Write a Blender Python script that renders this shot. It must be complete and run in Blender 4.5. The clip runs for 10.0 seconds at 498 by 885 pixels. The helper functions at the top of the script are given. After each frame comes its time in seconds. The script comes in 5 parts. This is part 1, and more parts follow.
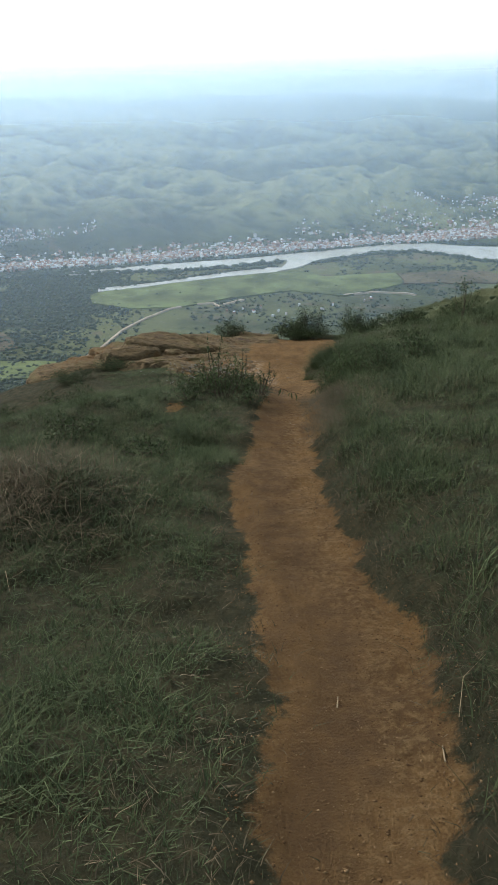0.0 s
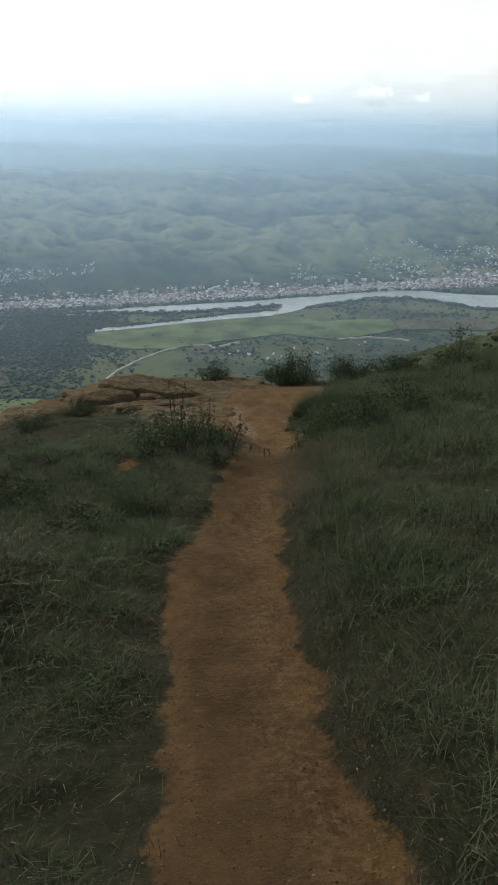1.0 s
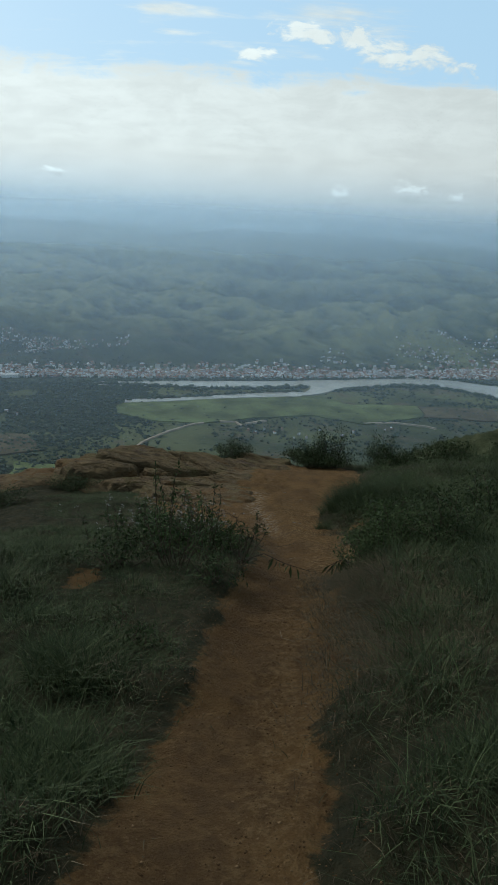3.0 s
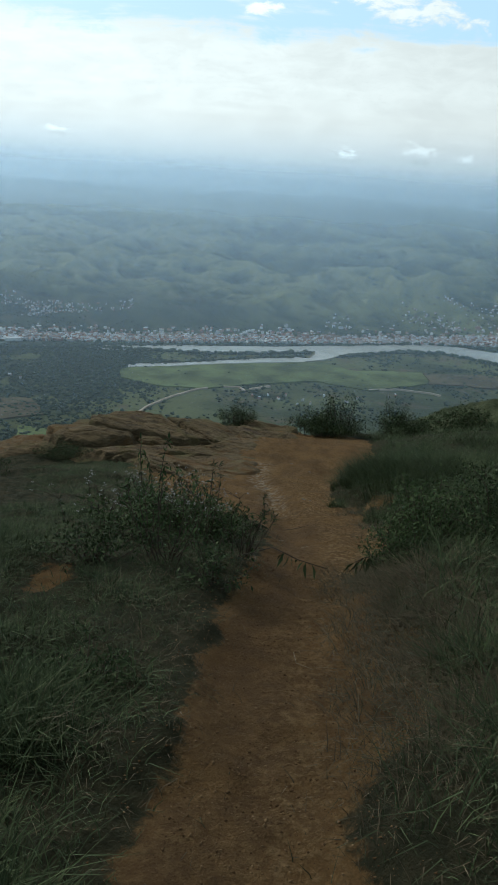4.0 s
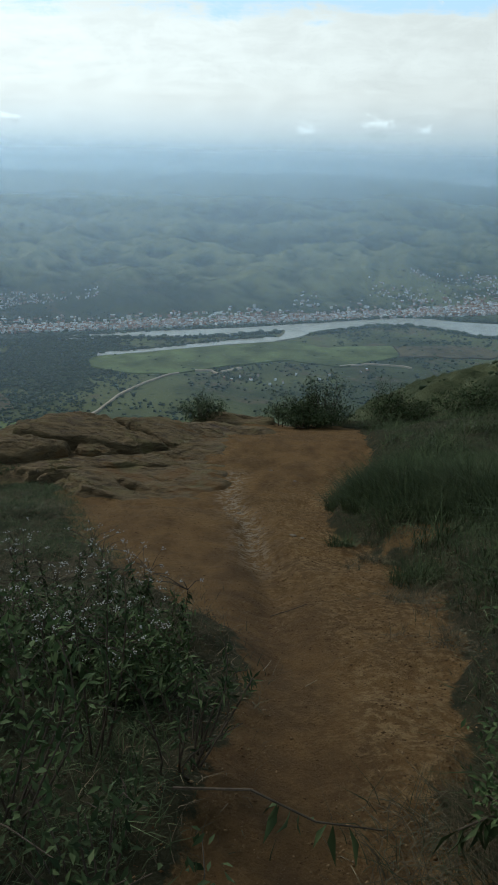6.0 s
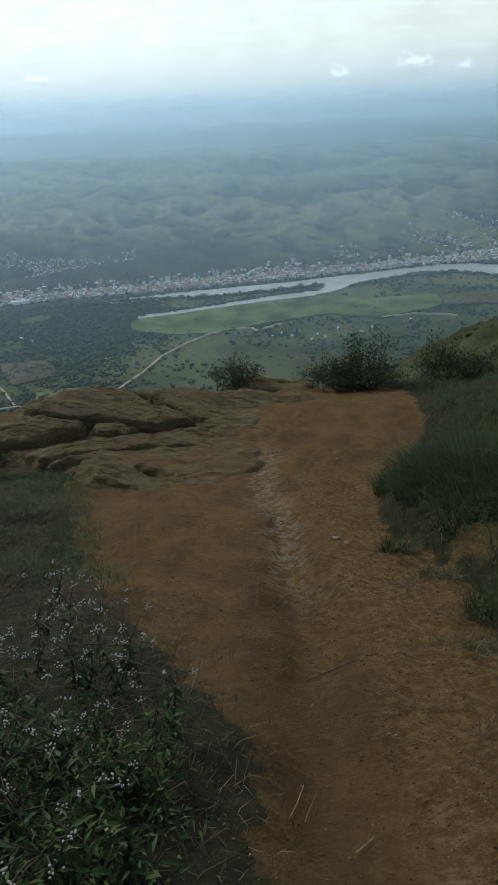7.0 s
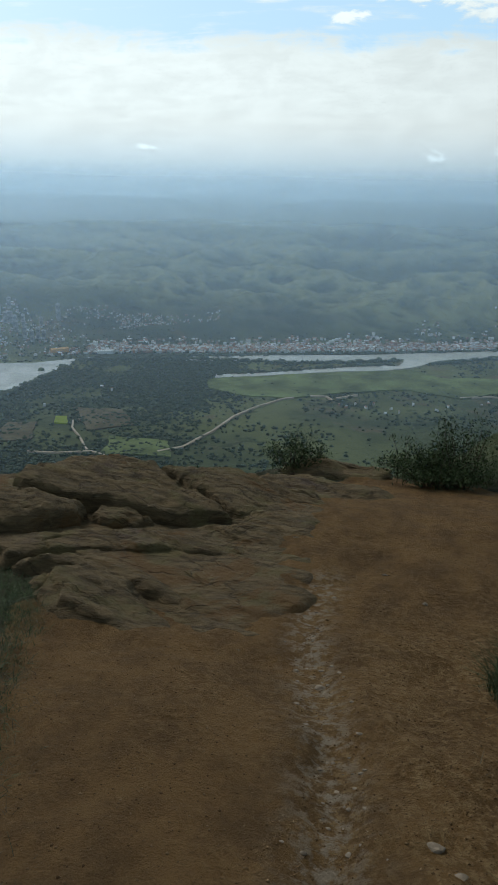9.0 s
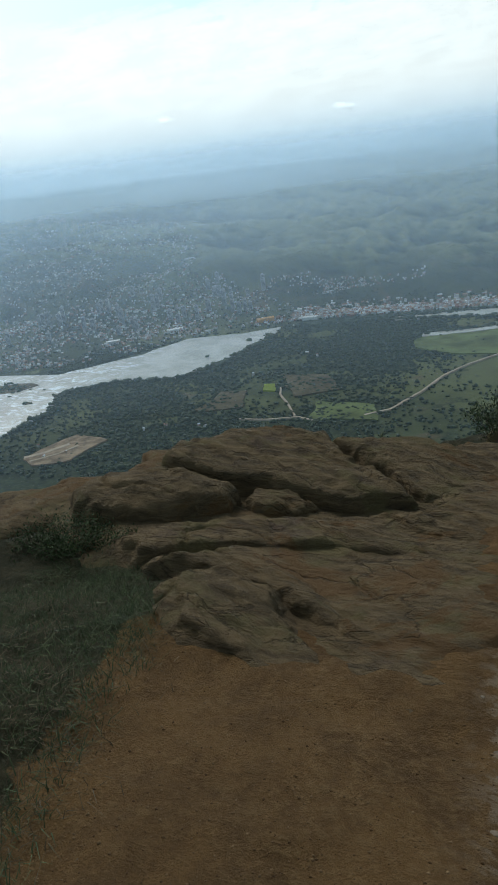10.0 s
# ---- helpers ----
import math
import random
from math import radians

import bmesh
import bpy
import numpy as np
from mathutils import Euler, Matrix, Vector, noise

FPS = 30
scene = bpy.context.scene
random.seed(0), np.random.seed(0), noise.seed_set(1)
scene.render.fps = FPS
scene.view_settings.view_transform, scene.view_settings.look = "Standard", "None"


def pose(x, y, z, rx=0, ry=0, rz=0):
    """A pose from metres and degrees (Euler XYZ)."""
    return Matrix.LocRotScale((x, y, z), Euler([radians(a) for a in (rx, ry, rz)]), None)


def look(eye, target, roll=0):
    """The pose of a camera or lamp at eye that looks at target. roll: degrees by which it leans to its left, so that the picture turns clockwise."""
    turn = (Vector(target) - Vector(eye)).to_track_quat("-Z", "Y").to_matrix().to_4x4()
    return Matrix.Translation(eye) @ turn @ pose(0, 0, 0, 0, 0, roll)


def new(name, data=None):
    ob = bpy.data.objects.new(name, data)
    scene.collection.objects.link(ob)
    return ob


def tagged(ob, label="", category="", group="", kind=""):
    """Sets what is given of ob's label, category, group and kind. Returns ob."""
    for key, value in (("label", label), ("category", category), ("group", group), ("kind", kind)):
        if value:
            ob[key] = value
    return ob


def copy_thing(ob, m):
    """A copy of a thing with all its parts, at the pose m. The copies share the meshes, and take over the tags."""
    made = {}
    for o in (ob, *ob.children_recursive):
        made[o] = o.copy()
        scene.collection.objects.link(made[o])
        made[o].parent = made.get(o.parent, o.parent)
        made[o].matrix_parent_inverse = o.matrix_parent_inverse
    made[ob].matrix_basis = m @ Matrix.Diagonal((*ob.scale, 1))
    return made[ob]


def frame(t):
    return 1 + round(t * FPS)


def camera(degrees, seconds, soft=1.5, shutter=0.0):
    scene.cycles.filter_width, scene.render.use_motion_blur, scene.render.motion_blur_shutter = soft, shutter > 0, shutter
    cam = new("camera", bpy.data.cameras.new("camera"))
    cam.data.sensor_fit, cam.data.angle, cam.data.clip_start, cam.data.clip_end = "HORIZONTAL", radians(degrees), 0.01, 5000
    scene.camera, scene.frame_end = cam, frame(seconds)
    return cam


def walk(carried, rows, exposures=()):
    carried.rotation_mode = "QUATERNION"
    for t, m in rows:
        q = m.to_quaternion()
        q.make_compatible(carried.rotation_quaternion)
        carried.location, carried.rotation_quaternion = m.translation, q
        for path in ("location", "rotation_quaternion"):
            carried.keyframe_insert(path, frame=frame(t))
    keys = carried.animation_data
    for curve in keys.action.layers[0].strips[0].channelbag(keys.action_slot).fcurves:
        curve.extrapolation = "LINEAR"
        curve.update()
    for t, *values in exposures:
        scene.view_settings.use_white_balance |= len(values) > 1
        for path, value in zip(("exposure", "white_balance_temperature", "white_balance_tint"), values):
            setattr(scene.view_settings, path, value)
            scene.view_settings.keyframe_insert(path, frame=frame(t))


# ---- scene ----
cam = camera(38.0, 10.0)
PATH = [
    (0, (-0.014, -0.047, 1.685), (-0.017, 1.735, 0.778), -0.6),
    (0.5, (0.142, 0.496, 1.557), (0.153, 2.316, 0.727), 0.6),
    (1, (0.273, 1.067, 1.374), (0.288, 2.898, 0.571), 0.6),
    (1.5, (0.312, 1.689, 1.182), (0.280, 3.557, 0.470), 2.2),
    (1.6, (0.293, 1.811, 1.121), (0.242, 3.649, 0.334), 1.4),
    (2, (0.216, 2.299, 0.876), (0.025, 4.225, 0.371), 5.2),
    (2.1, (0.222, 2.430, 0.844), (0.002, 4.288, 0.137), 3.3),
    (2.5, (0.246, 2.954, 0.715), (0.058, 4.867, 0.164), 3.3),
    (3, (0.285, 3.411, 0.603), (0.229, 5.317, -0.002), 3.3),
    (3.2, (0.293, 3.599, 0.528), (0.234, 5.487, -0.128), 2.9),
    (4.3, (0.227, 4.661, 0.258), (0.169, 6.523, -0.469), 3.9),
    (4.5, (0.225, 4.923, 0.197), (0.158, 6.746, -0.623), 3.1),
    (5, (0.204, 5.496, 0.073), (0.236, 7.334, -0.715), 3.9),
    (5.2, (0.213, 5.739, 0.014), (0.244, 7.569, -0.792), 3.2),
    (6.3, (0.312, 7.052, -0.363), (0.273, 8.916, -1.087), -0.4),
    (6.5, (0.345, 7.250, -0.404), (0.233, 9.095, -1.167), -2.5),
    (7, (0.381, 7.778, -0.509), (0.268, 9.587, -1.355), -2.7),
    (7.5, (0.469, 8.304, -0.639), (0.274, 10.061, -1.573), -3.5),
    (8, (0.387, 8.852, -0.805), (0.221, 10.644, -1.677), 1.9),
    (8.5, (0.369, 9.384, -0.943), (0.022, 11.187, -1.737), -0.0),
    (9, (0.331, 9.956, -1.093), (0.032, 11.813, -1.773), 1.1),
    (9.5, (0.305, 10.572, -1.283), (-0.248, 12.361, -1.987), -2.0),
    (10, (0.294, 11.177, -1.506), (-0.541, 12.834, -2.251), -7.0),
]
EXPOSURES = [(0.0, 1.14, 6550, 15), (0.5, 0.82, 6550, 15), (1.0, 0.55, 6550, 14), (1.5, 0.45, 6450, 11), (2.0, 0.28, 6350, 10), (2.5, -0.05, 6200, 8), (3.0, -0.05, 6150, 7), (4.5, 0.28, 6100, 7),
             (5.0, 0.27, 6100, 7), (6.5, 0.15, 6150, 7), (7.0, 0.28, 6150, 7), (7.5, 0.50, 6150, 7), (8.0, 0.54, 6200, 7), (8.5, 0.06, 6200, 8), (9.0, 0.08, 6150, 8), (9.5, 0.16, 6150, 8), (10.0, 0.20, 6150, 8)]
walk(cam, [(t, look(eye, target, roll)) for t, eye, target, roll in PATH], EXPOSURES)

# ---- light ----
SUN_AZ, SUN_EL = 48.0, 34.0          # degrees to the left of straight ahead, and up
world = bpy.data.worlds.new("sky")
scene.world = world
world.use_nodes = True


class Nodes:
    """A small builder for node trees."""

    def __init__(self, tree):
        self.tree = tree
        tree.nodes.clear()

    def add(self, kind, inputs=(), operation="", attribute_name=""):
        n = self.tree.nodes.new(kind)
        if operation:
            n.operation = operation
        if attribute_name:
            n.attribute_name = attribute_name
        for key, value in dict(inputs).items():
            if hasattr(value, "is_linked"):
                self.tree.links.new(value, n.inputs[key])
            else:
                n.inputs[key].default_value = value
        return n

    def math(self, op, a, b=0.0, c=0.0, clamp=False):
        n = self.add("ShaderNodeMath", {0: a, 1: b, 2: c}, operation=op)
        n.use_clamp = clamp
        return n.outputs[0]

    def span(self, value, lo, hi, out_lo=0.0, out_hi=1.0, smooth=True):
        n = self.add("ShaderNodeMapRange", {"Value": value, "From Min": lo, "From Max": hi, "To Min": out_lo, "To Max": out_hi})
        n.interpolation_type = "SMOOTHSTEP" if smooth else "LINEAR"
        return n.outputs[0]

    def noise(self, vector, scale, detail=5.0, rough=0.55, distort=0.0):
        n = self.add("ShaderNodeTexNoise", {"Vector": vector, "Scale": scale, "Detail": detail, "Roughness": rough, "Distortion": distort})
        return n.outputs["Fac"]

    def mix(self, fac, a, b, blend="MIX"):
        n = self.tree.nodes.new("ShaderNodeMix")
        n.data_type, n.blend_type = "RGBA", blend
        for i, value in ((0, fac), (6, a), (7, b)):
            if hasattr(value, "is_linked"):
                self.tree.links.new(value, n.inputs[i])
            else:
                n.inputs[i].default_value = value if i == 0 else (*value, 1.0)
        return n.outputs[2]

    def scaled(self, vector, s):
        return self.add("ShaderNodeVectorMath", {0: vector, 1: s}, operation="MULTIPLY").outputs[0]

    def bump(self, height, strength, distance, normal=None):
        ins = {"Height": height, "Strength": strength, "Distance": distance}
        if normal is not None:
            ins["Normal"] = normal
        return self.add("ShaderNodeBump", ins).outputs[0]


def make_sky():
    n = Nodes(world.node_tree)
    sky = n.add("ShaderNodeTexSky")
    sky.sky_type, sky.sun_disc, sky.dust_density = "NISHITA", False, 2.0
    sky.sun_elevation, sky.sun_rotation = radians(SUN_EL), radians(-SUN_AZ)
    way = n.add("ShaderNodeTexCoord").outputs["Generated"]
    xyz = n.add("ShaderNodeSeparateXYZ", {0: way})
    x, y, z = xyz.outputs
    up = n.math("MAXIMUM", z, 0.0)
    # clouds lie on a plane overhead, so they close up towards the horizon
    flat = n.add("ShaderNodeCombineXYZ", {0: n.math("DIVIDE", x, n.math("ADD", up, 0.09)), 1: n.math("DIVIDE", y, n.math("ADD", up, 0.09))}).outputs[0]
    big = n.noise(flat, 0.55, 7.0, 0.56, 0.25)
    fine = n.noise(n.scaled(flat, (0.7, 1.9, 1.0)), 1.6, 8.0, 0.6, 0.3)
    mixed = n.math("ADD", n.math("MULTIPLY", big, 0.62), n.math("MULTIPLY", fine, 0.38))
    lump = n.noise(n.scaled(way, (1.0, 1.0, 2.2)), 15.0, 10.0, 0.66, 0.4)
    bank = n.span(n.math("ADD", z, n.math("ADD", n.math("MULTIPLY", n.math("SUBTRACT", fine, 0.5), 0.05), n.math("MULTIPLY", n.math("SUBTRACT", lump, 0.5), 0.06))), 0.148, 0.170, 1.0, 0.0)
    high = n.span(mixed, 0.52, 0.60)
    overhead = n.span(z, 0.26, 0.42)
    # single clouds: a high streak and small cumulus low over the horizon, by bearing, height and half sizes
    bearing = n.math("ARCTAN2", x, y)
    frayed = n.noise(n.scaled(way, (1.0, 1.0, 1.5)), 105.0, 9.0, 0.62, 0.3)

    soft = n.noise(n.scaled(way, (1.0, 1.0, 2.4)), 17.0, 8.0, 0.6, 0.4)

    def puff(at, up_at, wide, tall, slope=0.0, ragged=frayed):
        u = n.math("SUBTRACT", bearing, radians(at))
        v = n.math("SUBTRACT", n.math("SUBTRACT", z, up_at), n.math("MULTIPLY", u, slope))
        u, v = n.math("DIVIDE", u, radians(wide)), n.math("DIVIDE", v, tall)
        r = n.math("SQRT", n.math("ADD", n.math("MULTIPLY", u, u), n.math("MULTIPLY", v, v)))
        return n.math("ADD", n.math("SUBTRACT", 1.0, r), n.math("MULTIPLY", n.math("SUBTRACT", ragged, 0.5), 4.2)), v
    streak = n.span(n.math("MAXIMUM", puff(5.5, 0.199, 6.0, 0.018, -0.16, soft)[0], puff(-3.0, 0.186, 1.8, 0.009, 0.0, soft)[0]), 0.05, 0.60)
    small, shade = 0.0, 0.0
    for spot in ((3.9, 0.029, 1.3, 0.011), (9.0, 0.038, 1.7, 0.019), (12.4, 0.031, 1.3, 0.009), (-17.0, 0.038, 1.0, 0.008), (-29.9, 0.046, 0.8, 0.007)):
        body, height = puff(*spot)
        lump_on = n.span(body, 0.28, 0.95)
        small = n.math("MAXIMUM", small, lump_on)
        shade = n.math("MAXIMUM", shade, n.math("MULTIPLY", lump_on, n.span(height, -0.75, 0.1, 1.0, 0.0)))
    cover = n.math("MAXIMUM", n.math("MAXIMUM", bank, streak), n.math("MAXIMUM", high, overhead))
    # the bank is bright, the cloud overhead is thick and grey
    left = n.span(n.math("SUBTRACT", n.math("MULTIPLY", y, 0.4), x), -0.3, 1.0, 0.75, 1.08)
    bright = n.math("MULTIPLY", left, n.span(z, 0.20, 0.42, 1.0, 0.27))
    wisp = n.math("MULTIPLY", n.span(n.math("ADD", n.math("MULTIPLY", lump, 0.7), n.math("MULTIPLY", fine, 0.3)), 0.36, 0.64, -0.06, 0.05), n.span(z, 0.0, 0.08))
    glow = n.math("ADD", n.math("ADD", n.math("ADD", n.span(z, -0.01, 0.10, 0.73, 0.88), n.math("MULTIPLY", streak, 0.12)), wisp), n.math("SUBTRACT", n.math("MULTIPLY", small, 0.24), n.math("MULTIPLY", shade, 0.42)))
    tint = n.mix(n.span(z, -0.02, 0.075), (0.68, 0.89, 1.0), (0.93, 1.0, 0.965))
    tint = n.mix(n.span(z, 0.2, 0.42), tint, (0.74, 0.96, 1.06))
    cloud = n.add("ShaderNodeBackground", {"Color": tint, "Strength": n.math("MULTIPLY", bright, glow)})
    blue = n.add("ShaderNodeBackground", {"Color": n.mix(0.75, sky.outputs[0], (5.3, 7.8, 9.7)), "Strength": 0.1})
    both = n.add("ShaderNodeMixShader", {0: cover, 1: blue.outputs[0], 2: cloud.outputs[0]})
    n.add("ShaderNodeOutputWorld", {0: both.outputs[0]})


make_sky()
sun = new("sun", bpy.data.lights.new("sun", "SUN"))
sun.data.energy, sun.data.angle, sun.data.color = 1.5, radians(20.0), (1.0, 0.95, 0.86)
sun.matrix_world = look((0, 0, 0), (math.sin(radians(SUN_AZ)) * math.cos(radians(SUN_EL)), -math.cos(radians(SUN_AZ)) * math.cos(radians(SUN_EL)), -math.sin(radians(SUN_EL))))


# ---- materials ----
def material(name, make):
    m = bpy.data.materials.new(name)
    m.use_nodes = True
    n = Nodes(m.node_tree)
    ins = dict(make(n))
    bsdf = n.add("ShaderNodeBsdfPrincipled", ins)
    n.add("ShaderNodeOutputMaterial", {0: bsdf.outputs[0]})
    return m


def coords(n):
    return n.add("ShaderNodeNewGeometry").outputs["Position"]


def attribute(n, name):
    return n.add("ShaderNodeAttribute", attribute_name=name).outputs["Fac"]


def hill_nodes(n):
    p = coords(n)
    path = n.math("ADD", attribute(n, "dirt"), n.math("MULTIPLY", n.math("SUBTRACT", n.noise(p, 5.0, 8.0, 0.70), 0.5), 1.5))
    grain, patch, blot = n.noise(p, 95.0, 6.0, 0.7), n.noise(p, 9.0, 7.0, 0.65), n.noise(n.scaled(p, (1.0, 0.55, 1.0)), 3.6, 8.0, 0.68)
    dirt = n.mix(n.span(blot, 0.35, 0.65), (0.186, 0.106, 0.043), (0.295, 0.167, 0.063))
    rim = n.noise(n.scaled(p, (1.0, 0.6, 1.0)), 1.1, 3.0, 0.5)
    crumb, speck = n.noise(p, 24.0, 8.0, 0.72), n.noise(p, 160.0, 4.0, 0.7)
    pale = n.math("MULTIPLY", n.span(crumb, 0.44, 0.62), n.math("ADD", n.span(rim, 0.40, 0.68, 0.05, 0.45), n.math("MULTIPLY", attribute(n, "crust"), 0.7)), clamp=True)
    dirt = n.mix(pale, dirt, (0.43, 0.275, 0.125))
    dirt = n.mix(n.math("MULTIPLY", attribute(n, "packed"), n.span(n.noise(p, 6.0, 5.0, 0.6), 0.30, 0.62, 0.75, 0.30)), dirt, (0.140, 0.085, 0.043))
    dirt = n.mix(n.span(grain, 0.48, 0.72, 0.0, 0.5), dirt, (0.085, 0.047, 0.021))
    dirt = n.mix(n.span(speck, 0.60, 0.74, 0.0, 0.6), dirt, (0.36, 0.26, 0.15))
    dirt = n.mix(n.math("MULTIPLY", n.span(n.noise(p, 13.0, 8.0, 0.72), 0.46, 0.60), n.math("MULTIPLY", attribute(n, "chalk"), 0.95)), dirt, (0.48, 0.38, 0.275))
    soil = n.mix(n.span(patch, 0.35, 0.7), (0.048, 0.050, 0.025), (0.096, 0.084, 0.044))
    near = n.mix(n.span(path, 0.40, 0.62), soil, dirt)
    far = n.mix(n.span(n.noise(p, 0.035, 6.0, 0.65), 0.40, 0.62), (0.035, 0.050, 0.018), (0.105, 0.115, 0.040))
    far = n.mix(n.span(n.noise(p, 0.25, 4.0, 0.7), 0.55, 0.66), far, (0.020, 0.030, 0.013))
    y = n.add("ShaderNodeSeparateXYZ", {0: p}).outputs[1]
    colour = n.mix(n.span(y, 24.0, 40.0), near, far)
    h = n.math("ADD", n.math("ADD", n.math("MULTIPLY", grain, 0.6), n.math("MULTIPLY", speck, 0.25)), n.math("ADD", n.math("MULTIPLY", crumb, 1.3), n.math("MULTIPLY", patch, 1.0)))
    return {"Base Color": colour, "Roughness": 0.95, "Specular IOR Level": 0.15, "Normal": n.bump(h, 1.0, 0.075)}


def spur_nodes(n):
    p = coords(n)
    c = n.mix(n.span(n.noise(p, 0.03, 6.0, 0.65), 0.40, 0.60), (0.062, 0.076, 0.038), (0.105, 0.116, 0.060))
    c = n.mix(n.span(n.noise(p, 0.16, 5.0, 0.7), 0.54, 0.66, 0.0, 0.7), c, (0.050, 0.066, 0.028))
    return {"Base Color": c, "Roughness": 0.95, "Specular IOR Level": 0.1, "Normal": n.bump(n.noise(p, 0.4, 5.0, 0.75), 1.0, 2.5)}


def rock_nodes(n):
    p = coords(n)
    streak = n.noise(n.scaled(p, (1.0, 2.8, 6.0)), 2.6, 10.0, 0.68, 0.8)
    blot, grain, pit = n.noise(p, 2.3, 7.0, 0.62, 0.5), n.noise(p, 85.0, 6.0, 0.7), n.noise(p, 17.0, 8.0, 0.7)
    c = n.mix(n.span(streak, 0.36, 0.64), (0.118, 0.084, 0.046), (0.235, 0.162, 0.083))
    c = n.mix(n.span(blot, 0.50, 0.64, 0.0, 0.65), c, (0.185, 0.152, 0.066))
    c = n.mix(n.span(n.noise(p, 1.3, 6.0, 0.65), 0.56, 0.68, 0.0, 0.6), c, (0.125, 0.084, 0.070))
    c = n.mix(n.span(pit, 0.60, 0.74, 0.0, 0.6), c, (0.065, 0.048, 0.036))
    c = n.mix(n.span(grain, 0.5, 0.8, 0.0, 0.4), c, (0.28, 0.205, 0.115))
    c = n.mix(n.span(n.noise(p, 0.9, 7.0, 0.68, 0.6), 0.535, 0.60, 0.0, 0.85), c, (0.185, 0.104, 0.042))
    split = n.math("ABSOLUTE", n.math("SUBTRACT", n.noise(n.scaled(p, (0.6, 1.3, 1.3)), 1.5, 7.0, 0.55, 0.7), 0.5))
    crack = n.span(split, 0.0, 0.011, 1.0, 0.0)
    c = n.mix(n.math("MULTIPLY", crack, 0.38), c, (0.040, 0.030, 0.022))
    pit = n.math("SUBTRACT", pit, n.math("MULTIPLY", crack, 0.45))
    h = n.math("ADD", n.math("MULTIPLY", streak, 1.0), n.math("ADD", n.math("MULTIPLY", pit, 0.7), n.math("MULTIPLY", grain, 0.2)))
    return {"Base Color": c, "Roughness": 0.92, "Specular IOR Level": 0.2, "Normal": n.bump(h, 1.0, 0.085)}


def blade_nodes(low, high, dry, dry_part):
    def make(n):
        r = n.add("ShaderNodeNewGeometry").outputs["Random Per Island"]
        p = coords(n)
        patch = n.math("ADD", n.math("MULTIPLY", r, 0.75), n.math("MULTIPLY", n.math("SUBTRACT", n.noise(p, 1.4, 4.0, 0.6), 0.5), 1.3))
        c = n.mix(r, low, high)
        c = n.mix(n.span(n.math("FRACT", n.math("MULTIPLY", r, 13.7)), 0.88, 0.92, 0.0, 0.7), c, tuple(1.6 * v for v in high))
        c = n.mix(n.span(patch, 1.0 - dry_part - 0.12, 1.0 - dry_part + 0.05), c, dry)
        return {"Base Color": c, "Roughness": 0.7, "Specular IOR Level": 0.12}
    return make


def leaf_nodes(low, high, scale=6.0):
    def make(n):
        r = n.add("ShaderNodeNewGeometry").outputs["Random Per Island"]
        c = n.mix(r, low, high)
        c = n.mix(n.span(n.noise(coords(n), scale, 4.0, 0.6), 0.45, 0.7, 0.0, 0.5), c, low)
        return {"Base Color": c, "Roughness": 0.7, "Specular IOR Level": 0.12}
    return make


def plain(colour, rough=0.8, vary=0.25, scale=20.0, spec=0.3):
    def make(n):
        dark = tuple(v * (1.0 - vary) for v in colour)
        light = tuple(min(1.0, v * (1.0 + vary)) for v in colour)
        c = n.mix(n.span(n.noise(coords(n), scale, 5.0, 0.6), 0.3, 0.7), dark, light)
        return {"Base Color": c, "Roughness": rough, "Specular IOR Level": spec}
    return make


def clod_nodes(n):
    r = n.add("ShaderNodeNewGeometry").outputs["Random Per Island"]
    c = n.mix(n.span(r, 0.25, 0.9), (0.130, 0.074, 0.034), (0.29, 0.185, 0.095))
    return {"Base Color": c, "Roughness": 0.95, "Specular IOR Level": 0.1}


